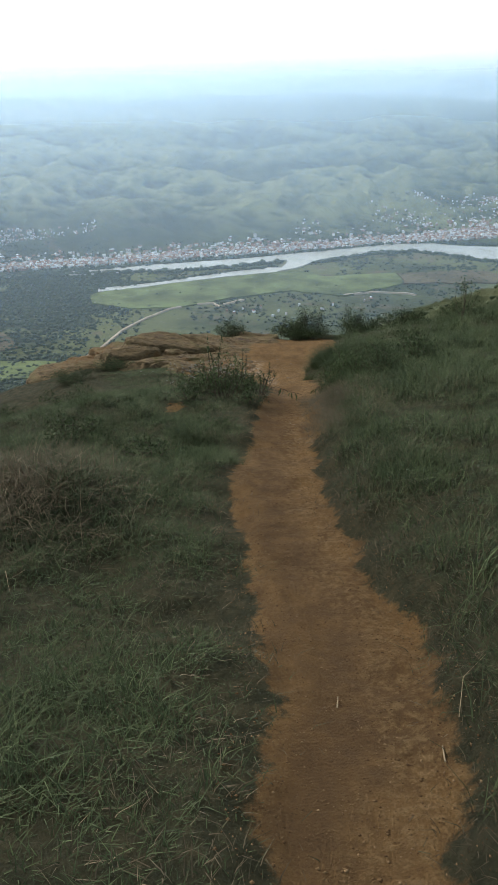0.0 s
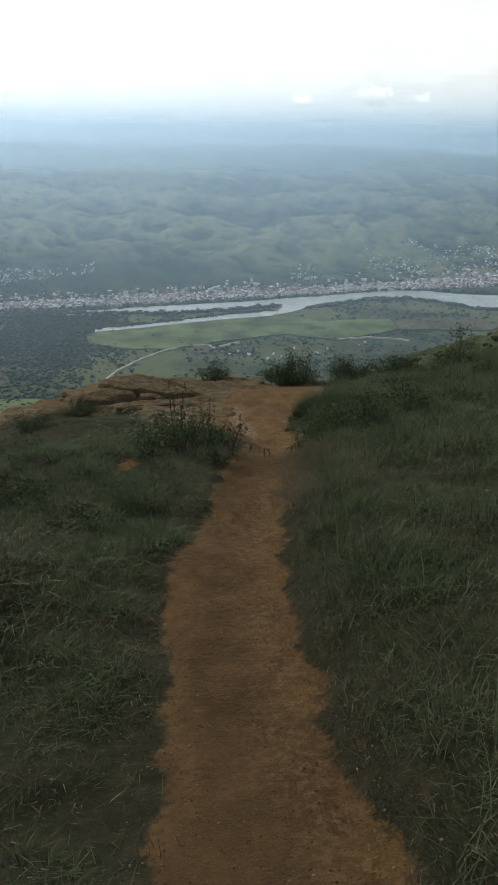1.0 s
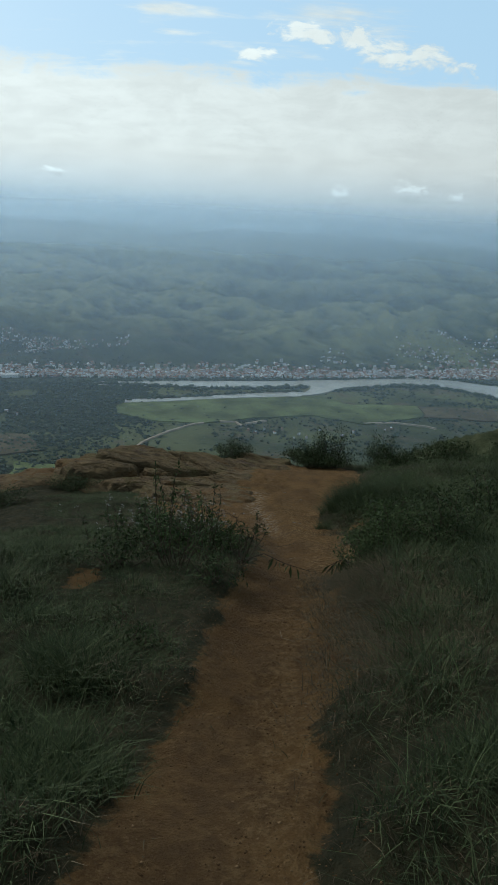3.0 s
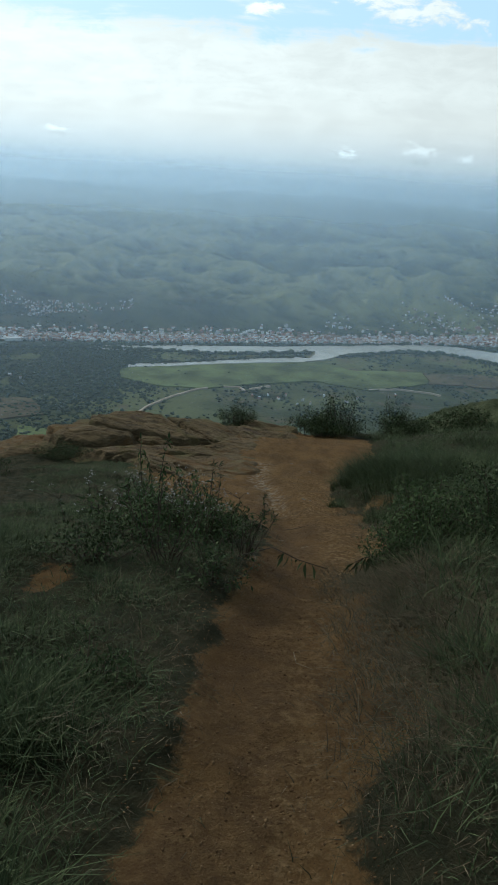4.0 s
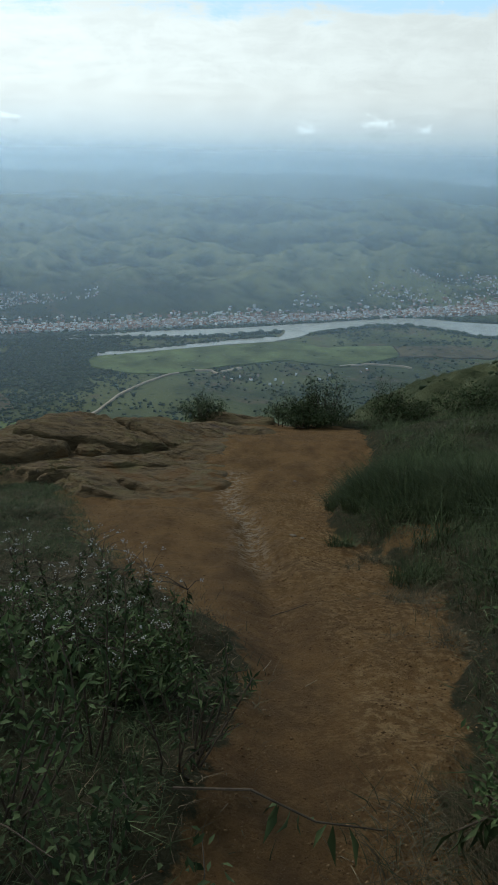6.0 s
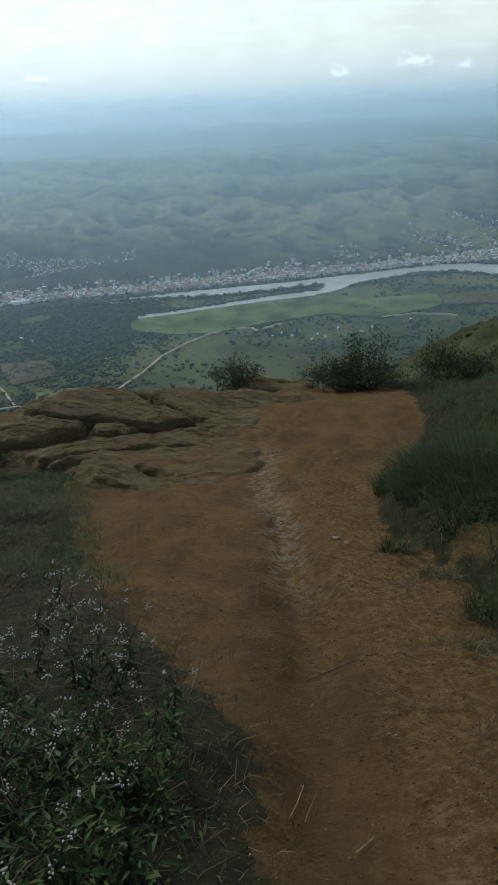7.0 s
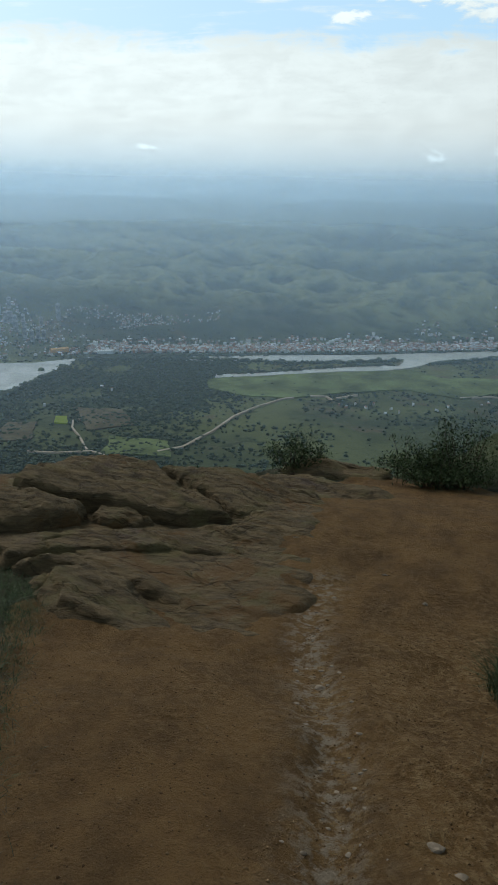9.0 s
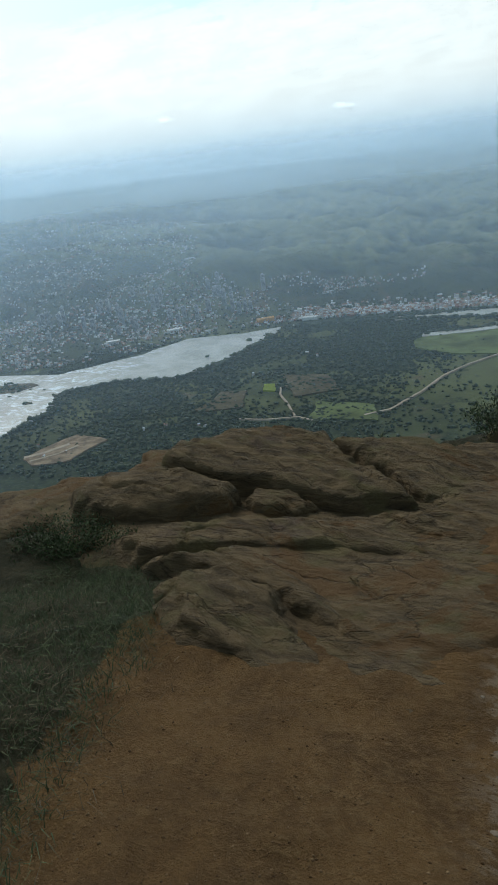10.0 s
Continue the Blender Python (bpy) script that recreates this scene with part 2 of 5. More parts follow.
def valley_nodes(n):
    p = coords(n)
    big, mid, fine = n.noise(p, 0.0022, 6.0, 0.6, 0.3), n.noise(p, 0.012, 7.0, 0.65), n.noise(p, 0.09, 5.0, 0.7)
    wood = n.math("ADD", attribute(n, "wood"), n.math("SUBTRACT", n.math("MULTIPLY", n.math("SUBTRACT", mid, 0.5), 1.6), n.math("MULTIPLY", n.math("SUBTRACT", attribute(n, "ridge_light"), 0.45), 0.35)))
    grass = n.mix(n.span(big, 0.40, 0.60), (0.062, 0.076, 0.034), (0.140, 0.154, 0.062))
    grass = n.mix(n.span(n.noise(p, 0.006, 6.0, 0.65, 0.5), 0.54, 0.66, 0.0, 0.8), grass, (0.145, 0.115, 0.066))
    # light on the hill spines and shade in the folds, painted into the colour
    ridge_light = n.math("ADD", attribute(n, "ridge_light"), n.math("MULTIPLY", n.math("SUBTRACT", mid, 0.5), 0.5))
    upland = n.mix(n.span(ridge_light, 0.30, 0.85), (0.075, 0.092, 0.044), (0.235, 0.250, 0.115))
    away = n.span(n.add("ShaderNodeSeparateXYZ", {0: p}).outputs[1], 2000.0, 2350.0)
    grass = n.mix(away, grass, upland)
    trees = n.mix(n.span(fine, 0.35, 0.65), (0.030, 0.042, 0.022), (0.058, 0.074, 0.034))
    c = n.mix(n.span(wood, 0.42, 0.58), grass, trees)
    c = n.mix(n.span(n.noise(p, 0.035, 4.0, 0.6), 0.58, 0.68, 0.0, 0.5), c, (0.026, 0.036, 0.020))
    ridge = n.math("SUBTRACT", 1.0, n.math("ABSOLUTE", n.math("SUBTRACT", n.noise(p, 0.0046, 6.0, 0.52, 0.6), 0.5)))
    y = n.add("ShaderNodeSeparateXYZ", {0: p}).outputs[1]
    relief = n.bump(n.math("MULTIPLY", ridge, n.span(y, 1950.0, 2350.0)), 1.0, 120.0)
    return {"Base Color": c, "Roughness": 0.95, "Specular IOR Level": 0.1, "Normal": n.bump(fine, 0.5, 6.0, relief)}


def water_nodes(n):
    p = coords(n)
    c = n.mix(n.span(n.noise(p, 0.02, 5.0, 0.6), 0.35, 0.65), (0.40, 0.37, 0.29), (0.52, 0.49, 0.40))
    xx = n.add("ShaderNodeSeparateXYZ", {0: p}).outputs[0]
    # sun glitter on the western bend, painted as broken white in the water colour
    glitter = n.math("MULTIPLY", n.span(n.noise(n.scaled(p, (0.5, 1.0, 1.0)), 0.055, 8.0, 0.7, 1.2), 0.50, 0.60), n.span(xx, -1010.0, -880.0, 0.85, 0.0))
    c = n.mix(glitter, c, (0.85, 0.85, 0.82))
    return {"Base Color": c, "Roughness": 0.16, "Specular IOR Level": 0.55, "Normal": n.bump(n.noise(n.scaled(p, (1.0, 1.8, 1.0)), 0.12, 6.0, 0.7), 0.2, 1.2)}


def house_nodes(kind):
    def make(n):
        r = n.add("ShaderNodeNewGeometry").outputs["Random Per Island"]
        o = n.add("ShaderNodeObjectInfo").outputs["Random"]
        v = n.math("FRACT", n.math("ADD", r, o))
        ramp = n.add("ShaderNodeValToRGB", {0: v})
        stops = {"wall": ((0.0, (0.66, 0.63, 0.58)), (0.35, (0.45, 0.36, 0.28)), (0.52, (0.34, 0.19, 0.12)), (0.78, (0.84, 0.83, 0.80))),
                 "roof": ((0.0, (0.32, 0.15, 0.09)), (0.26, (0.44, 0.27, 0.18)), (0.46, (0.42, 0.41, 0.40)), (0.72, (0.84, 0.84, 0.82)))}[kind]
        ramp.color_ramp.interpolation = "CONSTANT"
        while len(ramp.color_ramp.elements) < len(stops):
            ramp.color_ramp.elements.new(0.5)
        for e, (at, c) in zip(ramp.color_ramp.elements, stops):
            e.position, e.color = at, (*c, 1.0)
        c = n.mix(n.span(n.noise(coords(n), 0.4, 4.0, 0.6), 0.3, 0.7, 0.0, 0.18), ramp.outputs[0], (0.2, 0.18, 0.15))
        return {"Base Color": c, "Roughness": 0.8}
    return make


M_HILL = material("red_dirt_and_soil", hill_nodes)
M_SPUR = material("scrubby_slope", spur_nodes)
M_ROCK = material("weathered_rock", rock_nodes)
M_GRASS = material("green_grass", blade_nodes((0.046, 0.064, 0.028), (0.100, 0.126, 0.056), (0.16, 0.136, 0.085), 0.15))
M_DRY = material("dry_grass", blade_nodes((0.100, 0.076, 0.046), (0.205, 0.158, 0.098), (0.066, 0.070, 0.036), 0.42))
M_LEAF = material("dark_leaves", leaf_nodes((0.032, 0.048, 0.020), (0.088, 0.116, 0.045)))
M_LEAF_FRESH = material("fresh_leaves", leaf_nodes((0.040, 0.064, 0.023), (0.098, 0.136, 0.048)))
M_STEM = material("woody_stem", plain((0.085, 0.062, 0.042), 0.85, 0.3, 30.0))
M_PETAL = material("white_petals", plain((0.40, 0.385, 0.35), 0.8, 0.25, 60.0))
M_QUARTZ = material("pale_quartz", plain((0.25, 0.19, 0.135), 0.9, 0.35, 25.0))
M_CLOD = material("dirt_clod", clod_nodes)
M_STRAW = material("straw_stalk", plain((0.33, 0.25, 0.15), 0.75, 0.3, 50.0))
M_VALLEY = material("valley_land", valley_nodes)
M_WATER = material("brown_river_water", water_nodes)
M_FIELD = material("pasture_green", plain((0.132, 0.160, 0.056), 0.95, 0.42, 0.012, 0.1))
M_FIELD_BRIGHT = material("young_crop", plain((0.24, 0.30, 0.035), 0.95, 0.2, 0.03, 0.1))
M_FIELD_BROWN = material("dry_pasture", plain((0.125, 0.105, 0.058), 0.95, 0.25, 0.02, 0.1))
M_ROAD = material("pale_dirt_road", plain((0.50, 0.40, 0.29), 0.95, 0.15, 0.05, 0.1))
M_SITE = material("cleared_earth", plain((0.30, 0.22, 0.14), 0.95, 0.4, 0.05, 0.1))
M_TREE = material("far_tree_crowns", leaf_nodes((0.048, 0.066, 0.035), (0.074, 0.095, 0.046), 0.2))
M_WALL = material("house_wall", house_nodes("wall"))
M_ROOF = material("house_roof", house_nodes("roof"))
M_TOWER = material("tower_wall", plain((0.40, 0.39, 0.37), 0.8, 0.3, 0.05))
M_GLASS = material("tower_windows", plain((0.06, 0.07, 0.08), 0.3, 0.3, 0.5, 0.5))
M_ORANGE = material("ochre_hall_wall", plain((0.62, 0.34, 0.10), 0.8, 0.15, 0.1))
M_WHITE = material("white_sheet_roof", plain((0.78, 0.78, 0.76), 0.6, 0.1, 0.1))


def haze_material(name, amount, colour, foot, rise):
    """A thin tinted sheet that imitates haze: mostly clear, the rest passes on the daylight that falls on it. It thins
    out towards its foot.
    """
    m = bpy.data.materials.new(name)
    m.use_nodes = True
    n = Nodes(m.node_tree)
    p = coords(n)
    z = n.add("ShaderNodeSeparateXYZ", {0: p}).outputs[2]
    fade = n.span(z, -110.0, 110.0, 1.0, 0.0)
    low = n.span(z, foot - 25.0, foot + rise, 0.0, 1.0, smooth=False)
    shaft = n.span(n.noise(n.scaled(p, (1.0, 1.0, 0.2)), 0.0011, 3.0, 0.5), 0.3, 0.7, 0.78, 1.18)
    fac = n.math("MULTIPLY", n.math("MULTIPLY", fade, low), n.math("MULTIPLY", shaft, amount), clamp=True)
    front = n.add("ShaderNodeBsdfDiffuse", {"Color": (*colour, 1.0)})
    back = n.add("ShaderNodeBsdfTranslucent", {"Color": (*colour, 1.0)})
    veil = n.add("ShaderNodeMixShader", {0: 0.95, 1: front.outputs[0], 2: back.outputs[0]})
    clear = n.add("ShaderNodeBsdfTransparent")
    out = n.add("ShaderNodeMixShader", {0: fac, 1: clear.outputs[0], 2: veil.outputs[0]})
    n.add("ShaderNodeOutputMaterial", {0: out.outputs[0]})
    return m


# ---- building helpers ----
rng = np.random.default_rng(7)


def mesh_object(name, verts, faces, mat, parent=None, smooth=False, label="", category="", kind="", group=""):
    me = bpy.data.meshes.new(name)
    me.from_pydata([tuple(v) for v in verts], [], [tuple(f) for f in faces])
    me.materials.append(mat)
    if smooth:
        me.polygons.foreach_set("use_smooth", [True] * len(me.polygons))
    me.update()
    ob = new(name, me)
    ob.parent = parent
    return tagged(ob, label, category, group, kind)


def soup(name, verts, corners, mat, size=3, **kw):
    """A mesh from arrays: verts (n, 3) and corners (m, size), quicker than from_pydata."""
    me = bpy.data.meshes.new(name)
    verts, corners = np.asarray(verts, np.float32), np.asarray(corners, np.int32)
    me.vertices.add(len(verts))
    me.vertices.foreach_set("co", verts.ravel())
    me.loops.add(corners.size)
    me.loops.foreach_set("vertex_index", corners.ravel())
    me.polygons.add(len(corners))
    me.polygons.foreach_set("loop_start", np.arange(0, corners.size, size, dtype=np.int32))
    me.materials.append(mat)
    if kw.pop("smooth", False):
        me.polygons.foreach_set("use_smooth", np.ones(len(corners), bool))
    me.update(calc_edges=True)
    ob = new(name, me)
    ob.parent = kw.pop("parent", None)
    return tagged(ob, **kw)


def part(name, bm, mat, parent, label=""):
    me = bpy.data.meshes.new(name)
    bm.to_mesh(me)
    bm.free()
    me.materials.append(mat)
    ob = new(name, me)
    ob.parent = parent
    return tagged(ob, label)


def empty(name, at, label, category, group="", kind=""):
    ob = new(name)
    ob.empty_display_size = 0.1
    ob.location = at
    return tagged(ob, label, category, group, kind)


def vnoise(x, y, scale, seed=0, octaves=4, rough=0.5):
    """Smooth value noise on arrays, about -1 to 1."""
    x, y = np.asarray(x, float) / scale, np.asarray(y, float) / scale
    total, amp, norm = np.zeros(np.broadcast(x, y).shape), 1.0, 0.0
    for k in range(octaves):
        xi, yi = np.floor(x), np.floor(y)
        fx, fy = x - xi, y - yi
        fx, fy = fx * fx * (3 - 2 * fx), fy * fy * (3 - 2 * fy)

        def cell(a, b):
            v = np.sin(a * 127.1 + b * 311.7 + (seed + k) * 74.7) * 43758.5453
            return (v - np.floor(v)) * 2 - 1
        c00, c10, c01, c11 = cell(xi, yi), cell(xi + 1, yi), cell(xi, yi + 1), cell(xi + 1, yi + 1)
        total = total + amp * ((c00 * (1 - fx) + c10 * fx) * (1 - fy) + (c01 * (1 - fx) + c11 * fx) * fy)
        norm += amp
        amp, x, y = amp * rough, x * 2.03 + 13.7, y * 2.03 + 7.1
    return total / norm


# ---- the hill ----
PROFILE_Y = (-60, -10, 0, 2.5, 3.45, 5.1, 5.6, 7.0, 7.7, 8.7, 9.4, 10.3, 11.7, 12.5, 13.3, 14.3, 15.4, 16.5, 19, 20.4, 23, 30, 700)
PROFILE_Z = (14, 2.6, 0.18, -0.58, -0.80, -1.17, -1.34, -1.66, -1.80, -2.06, -2.27, -2.6, -3.07, -3.29, -3.6, -3.8, -3.95, -4.12, -4.85, -5.3, -7.4, -12.5, -520)
EDGE_Y = (-20, 1.2, 1.7, 2.1, 2.6, 3.25, 4.2, 4.8, 5.2, 5.9, 6.5, 7.1, 7.5, 8.1, 8.7, 9.4, 10.2, 10.7, 11.3, 12.1, 13.0, 13.6, 14.4, 15.4, 17.6, 19, 20, 22)
EDGE_L = (0.0, 0.03, 0.03, 0.05, 0.02, 0.0, -0.06, -0.12, -0.13, -0.02, 0.06, 0.09, 0.06, 0.22, 0.30, 0.26, -0.03, -0.3, -0.6, -0.9, -1.3, -1.4, -1.5, -0.7, 0.1, 0.35, 0.8, 1.0)
EDGE_R = (0.6, 0.55, 0.67, 0.69, 0.66, 0.58, 0.58, 0.58, 0.52, 0.6, 0.62, 0.66, 0.70, 0.78, 1.05, 1.32, 1.42, 1.40, 1.20, 0.95, 1.15, 1.4, 1.62, 1.9, 2.2, 2.2, 1.4, 1.1)


def smooth01(v):
    v = np.clip(v, 0, 1)
    return v * v * (3 - 2 * v)


def edges(y):
    """The trail's two edges at y, with their small bays."""
    y = np.asarray(y, float)
    left, right = np.interp(y, EDGE_Y, EDGE_L), np.interp(y, EDGE_Y, EDGE_R)
    return left + 0.10 * vnoise(y, 3.3, 0.5, 301, 4, 0.6), right + 0.10 * vnoise(y, 9.1, 0.5, 311, 3)


def gully(y):
    return np.interp(y, (0, 8, 11, 14, 16), (0.32, 0.5, 0.42, 0.12, 0.3)) + 0.03 * vnoise(y, 5.5, 0.8, 331, 2)


def hill_base(x, y):
    """The hillside without its fine relief."""
    x, y = np.asarray(x, float), np.asarray(y, float)
    z = np.interp(y, PROFILE_Y, PROFILE_Z)
    left, right = edges(y)
    d = np.maximum(x - right, 0)
    near = 1 - smooth01((y - 15.0) / 5.0)
    dd = np.minimum(d, 7.0)
    z = z + near * (0.26 * (1 - np.exp(-dd / 0.30)) + 0.15 * dd) + (1 - near) * 0.06 * dd
    z = z - 0.4 * np.maximum(d - 9.0, 0)
    e = np.maximum(left - x, 0)
    z = z + 0.05 * (1 - np.exp(-e / 0.2)) - 0.06 * e - 0.20 * np.maximum(e - 2.0, 0) * smooth01((y - 5) / 6) - 0.45 * np.maximum(e - 4.0, 0)
    z = z - 0.09 * smooth01((1.5 - np.maximum(np.abs(x + 1.85) / 1.2, np.abs(y - 15.2) / 1.15)) / 0.5)
    z = z + 0.34 * np.exp(-(((x + 1.55) / 0.6) ** 2 + ((y - 4.3) / 0.7) ** 2))
    z = z + 0.16 * np.exp(-(((x + 1.9) / 0.9) ** 2 + ((y - 7.6) / 0.9) ** 2))
    # past the outcrop the ground breaks off
    lip = 17.4 + 3.0 * smooth01((x + 1.7) / 0.8)
    z = z - 0.75 * np.maximum(y - lip, 0) * (1 - smooth01((y - 40) / 60)) * smooth01((y - lip) / 1.5)
    # a wheel-worn gully along the trail
    mid = gully(y)
    z = z - (0.05 * np.exp(-((x - mid) / 0.12) ** 2) - 0.03 * np.exp(-((x - mid - 0.28) / 0.15) ** 2)) * smooth01((y - 7) / 3) * (1 - smooth01((y - 13.2) / 1.0))
    z = z - 0.03 * np.exp(-((x - (left + right) / 2) / 0.22) ** 2)
    return z


def spur(x, y):
    """A lower shoulder of the mountain."""
    s = np.clip((400 - x) / 282, 0, 1)
    away = np.hypot(x - (400 - 282 * s), (y - 300) * 0.8)
    soft = np.sqrt(away ** 2 + 30 ** 2) - 30
    return -82 + 2 * s - 0.62 * soft - 0.0012 * away ** 2 + 5 * vnoise(x, y, 45, 3) - 18 * np.abs(vnoise(x, y, 34, 8, 4)) + 2.0 * vnoise(x, y, 9, 18, 2)


def hill(x, y):
    z = hill_base(x, y)
    left, right = edges(y)
    on = np.minimum(x - left, right - x)
    trail = smooth01((on + 0.1) / 0.2)
    close = 1 - smooth01((np.hypot(x, y - 8) - 16) / 10)
    z = z + close * ((1 - trail) * (0.085 * vnoise(x, y, 0.45, 1) + 0.07 * vnoise(x, y, 1.7, 2, 2)) + trail * (0.024 * vnoise(x, y, 0.35, 4, 3, 0.6) + 0.010 * np.abs(vnoise(x * 1.2, y * 0.8, 0.2, 6, 2)) + 0.012 * vnoise(x * 2.0, y * 0.7, 0.34, 7, 2) + 0.012 * vnoise(0.77 * x + 0.64 * y, 0.77 * y - 0.64 * x, 0.14, 9, 2, 0.6)))
    z = z + close * trail * crust_mask(x, y) * (0.026 * vnoise(x, y, 0.30, 16, 2, 0.5) + 0.022 * vnoise(0.82 * x + 0.57 * y, 0.82 * y - 0.57 * x, 0.13, 17, 2, 0.6))
    far = smooth01((y - 25) / 60)
    z = z + far * 8 * vnoise(x, y, 70, 5)
    return z


def spread(lo, hi, step, end_lo, end_hi, ratio):
    mid = list(np.arange(lo, hi + step / 2, step))
    up, down, s = [], [], step
    v = hi
    while v < end_hi:
        s = s * ratio
        v += s
        up.append(min(v, end_hi))
    v, s = lo, step
    while v > end_lo:
        s = s * ratio
        v -= s
        down.append(max(v, end_lo))
    return np.array(down[::-1] + mid + up)


def grid_object(name, xs, ys, height, mat, attributes=(), **kw):
    gx, gy = np.meshgrid(xs, ys)
    verts = np.stack([gx, gy, height(gx, gy)], -1).reshape(-1, 3)
    w = len(xs)
    i = np.arange(len(ys) - 1)[:, None] * w + np.arange(w - 1)[None, :]
    quads = np.stack([i, i + 1, i + w + 1, i + w], -1).reshape(-1, 4)
    ob = soup(name, verts, quads, mat, 4, smooth=True, **kw)
    for key, f in attributes:
        a = ob.data.attributes.new(key, "FLOAT", "POINT")
        a.data.foreach_set("value", np.asarray(f(verts[:, 0], verts[:, 1]), np.float32))
    return ob


def dirt_mask(x, y):
    left, right = edges(y)
    dry = 0.36 * smooth01((y - 5.9) / 0.5) * (1 - smooth01((y - 7.5) / 0.5))
    on = np.minimum(x - left + 0.03 + 0.22 * smooth01((y - 9.2) / 1.2), right + dry - x)
    m = smooth01((on + 0.17) / 0.34)
    bare = 0.75 * np.exp(-(((x + 0.9) / 0.16) ** 2 + ((y - 7.7) / 0.28) ** 2)) + np.exp(-(((x - 1.5) / 0.3) ** 2 + ((y - 11.3) / 0.3) ** 2)) + 0.7 * np.exp(-(((x - 0.66) / 0.16) ** 2 + ((y - 2.2) / 0.5) ** 2))
    return np.clip(np.maximum(m, bare), 0, 1) * (1 - smooth01((y - 19.6) / 1.0))


def crust_mask(x, y):
    """Where wheels and water have bared a pale crumbly crust."""
    mid, (left, right) = gully(y), edges(y)
    wet = np.exp(-((x - mid - 0.04) / 0.11) ** 2) * smooth01((y - 9.0) / 1.5) * (1 - smooth01((y - 14.6) / 0.6))
    rim = 0.8 * np.exp(-((x - right + 0.16) / 0.16) ** 2) * (1 - smooth01((y - 12.0) / 2))
    broad = 0.95 * smooth01((x - mid - 0.12) / 0.2) * smooth01((y - 7.2) / 1.2) * (1 - smooth01((y - 13.4) / 1.5)) * smooth01((right + 0.1 - x) / 0.2)
    return np.clip(wet + rim + broad, 0, 1)


def chalk_mask(x, y):
    """Whitish washed-out grit along the gully."""
    return np.exp(-((x - gully(y) + 0.02) / 0.13) ** 2) * smooth01((y - 10.4) / 1.2) * (1 - smooth01((y - 14.5) / 0.6))


def packed_mask(x, y):
    """The smooth dark track trodden along the middle of the trail."""
    left, right = edges(y)
    mid = np.where(y < 8.0, 0.45 * left + 0.55 * right - 0.08, 0.5 * gully(y) + 0.1)
    return np.exp(-((x - mid - 0.04 * vnoise(y, x, 0.9, 341, 2)) / 0.20) ** 2) * (1 - smooth01((y - 10.5) / 1.5))


grid_object("ground", spread(-3.0, 3.0, 0.030, -900, 1100, 1.06), spread(0.6, 19.5, 0.030, -60, 760, 1.06), hill, M_HILL, (("dirt", dirt_mask), ("crust", crust_mask), ("chalk", chalk_mask), ("packed", packed_mask)),
            label="red dirt hillside falling away steeply towards the valley", category="hillside", kind="structure")

sx, sy = np.arange(0, 470, 3.2), np.arange(150, 440, 3.2)
grid_object("hill_spur", sx, sy, spur, M_SPUR, label="lower green shoulder of the mountain with scrub", category="hillside", kind="structure")


# ---- the valley ----
FLOOR = -430.0


def valley(x, y):
    r = np.hypot(x, y)
    bank = 1860 + 0.20 * x + np.where(x < -600, 0.35 * (x + 600), 0)          # the line of the river
    past = np.clip((y - bank - 250) / 2700, 0, 1)
    ramp = 298 * past ** 1.1
    fold = 1 - 2 * np.abs(vnoise(x, y, 420, 11, 5, 0.55))
    small = 1 - 2 * np.abs(vnoise(x + 0.3 * y, y, 120, 21, 4, 0.55))
    hills = smooth01((y - bank - 260) / 420) * (1 - 0.6 * past) * (62 * fold + 20 * small + 4)
    knoll = 42 * np.exp(-(((x + 330) / 260) ** 2 + ((y - 2230) / 150) ** 2)) + 26 * np.exp(-(((x - 420) / 330) ** 2 + ((y - 2700) / 200) ** 2))
    return FLOOR + 1.2 * vnoise(x, y, 160, 9) + ramp + np.maximum(hills, -3) + knoll


def ridge_light_mask(x, y):
    """Relief light put into the colour: 1 on the grassy spines of the folded hills, 0 in their hollows."""
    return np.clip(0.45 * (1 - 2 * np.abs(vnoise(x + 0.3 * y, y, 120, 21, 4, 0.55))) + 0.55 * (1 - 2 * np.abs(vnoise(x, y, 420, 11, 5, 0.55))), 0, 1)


def wood_mask(x, y):
    bank = 1860 + 0.20 * x + np.where(x < -600, 0.35 * (x + 600), 0)
    near = smooth01((bank + 60 - y) / 80)
    dense = 0.74 + 0.55 * vnoise(x, y, 150, 41, 4)
    east = smooth01((x + 380) / 160)
    lower = smooth01((1450 - y) / 200)
    return np.clip(near * np.clip(dense * (1 - 0.60 * east), 0, 1) + (1 - near) * (0.30 + 0.34 * vnoise(x, y, 330, 51, 4)) - 0.10 * near * lower * (1 - east), 0, 1)


def fan_object(name, angles, radii, height, mat, attributes=(), **kw):
    a, r = np.meshgrid(np.radians(angles), radii)
    gx, gy = np.sin(a) * r, np.cos(a) * r
    verts = np.stack([gx, gy, height(gx, gy)], -1).reshape(-1, 3)
    w = len(angles)
    i = np.arange(len(radii) - 1)[:, None] * w + np.arange(w - 1)[None, :]
    quads = np.stack([i, i + 1, i + w + 1, i + w], -1).reshape(-1, 4)[:, ::-1]
    ob = soup(name, verts, quads, mat, 4, smooth=True, **kw)
    for key, f in attributes:
        at = ob.data.attributes.new(key, "FLOAT", "POINT")
        at.data.foreach_set("value", np.asarray(f(verts[:, 0], verts[:, 1]), np.float32))
    return ob


turns = np.concatenate([np.arange(-180, -62, 3.0), np.arange(-62, 38, 0.16), np.arange(38, 181, 3.0)])
rings = np.concatenate([np.geomspace(120, 900, 24), np.geomspace(910, 4960, 330)])
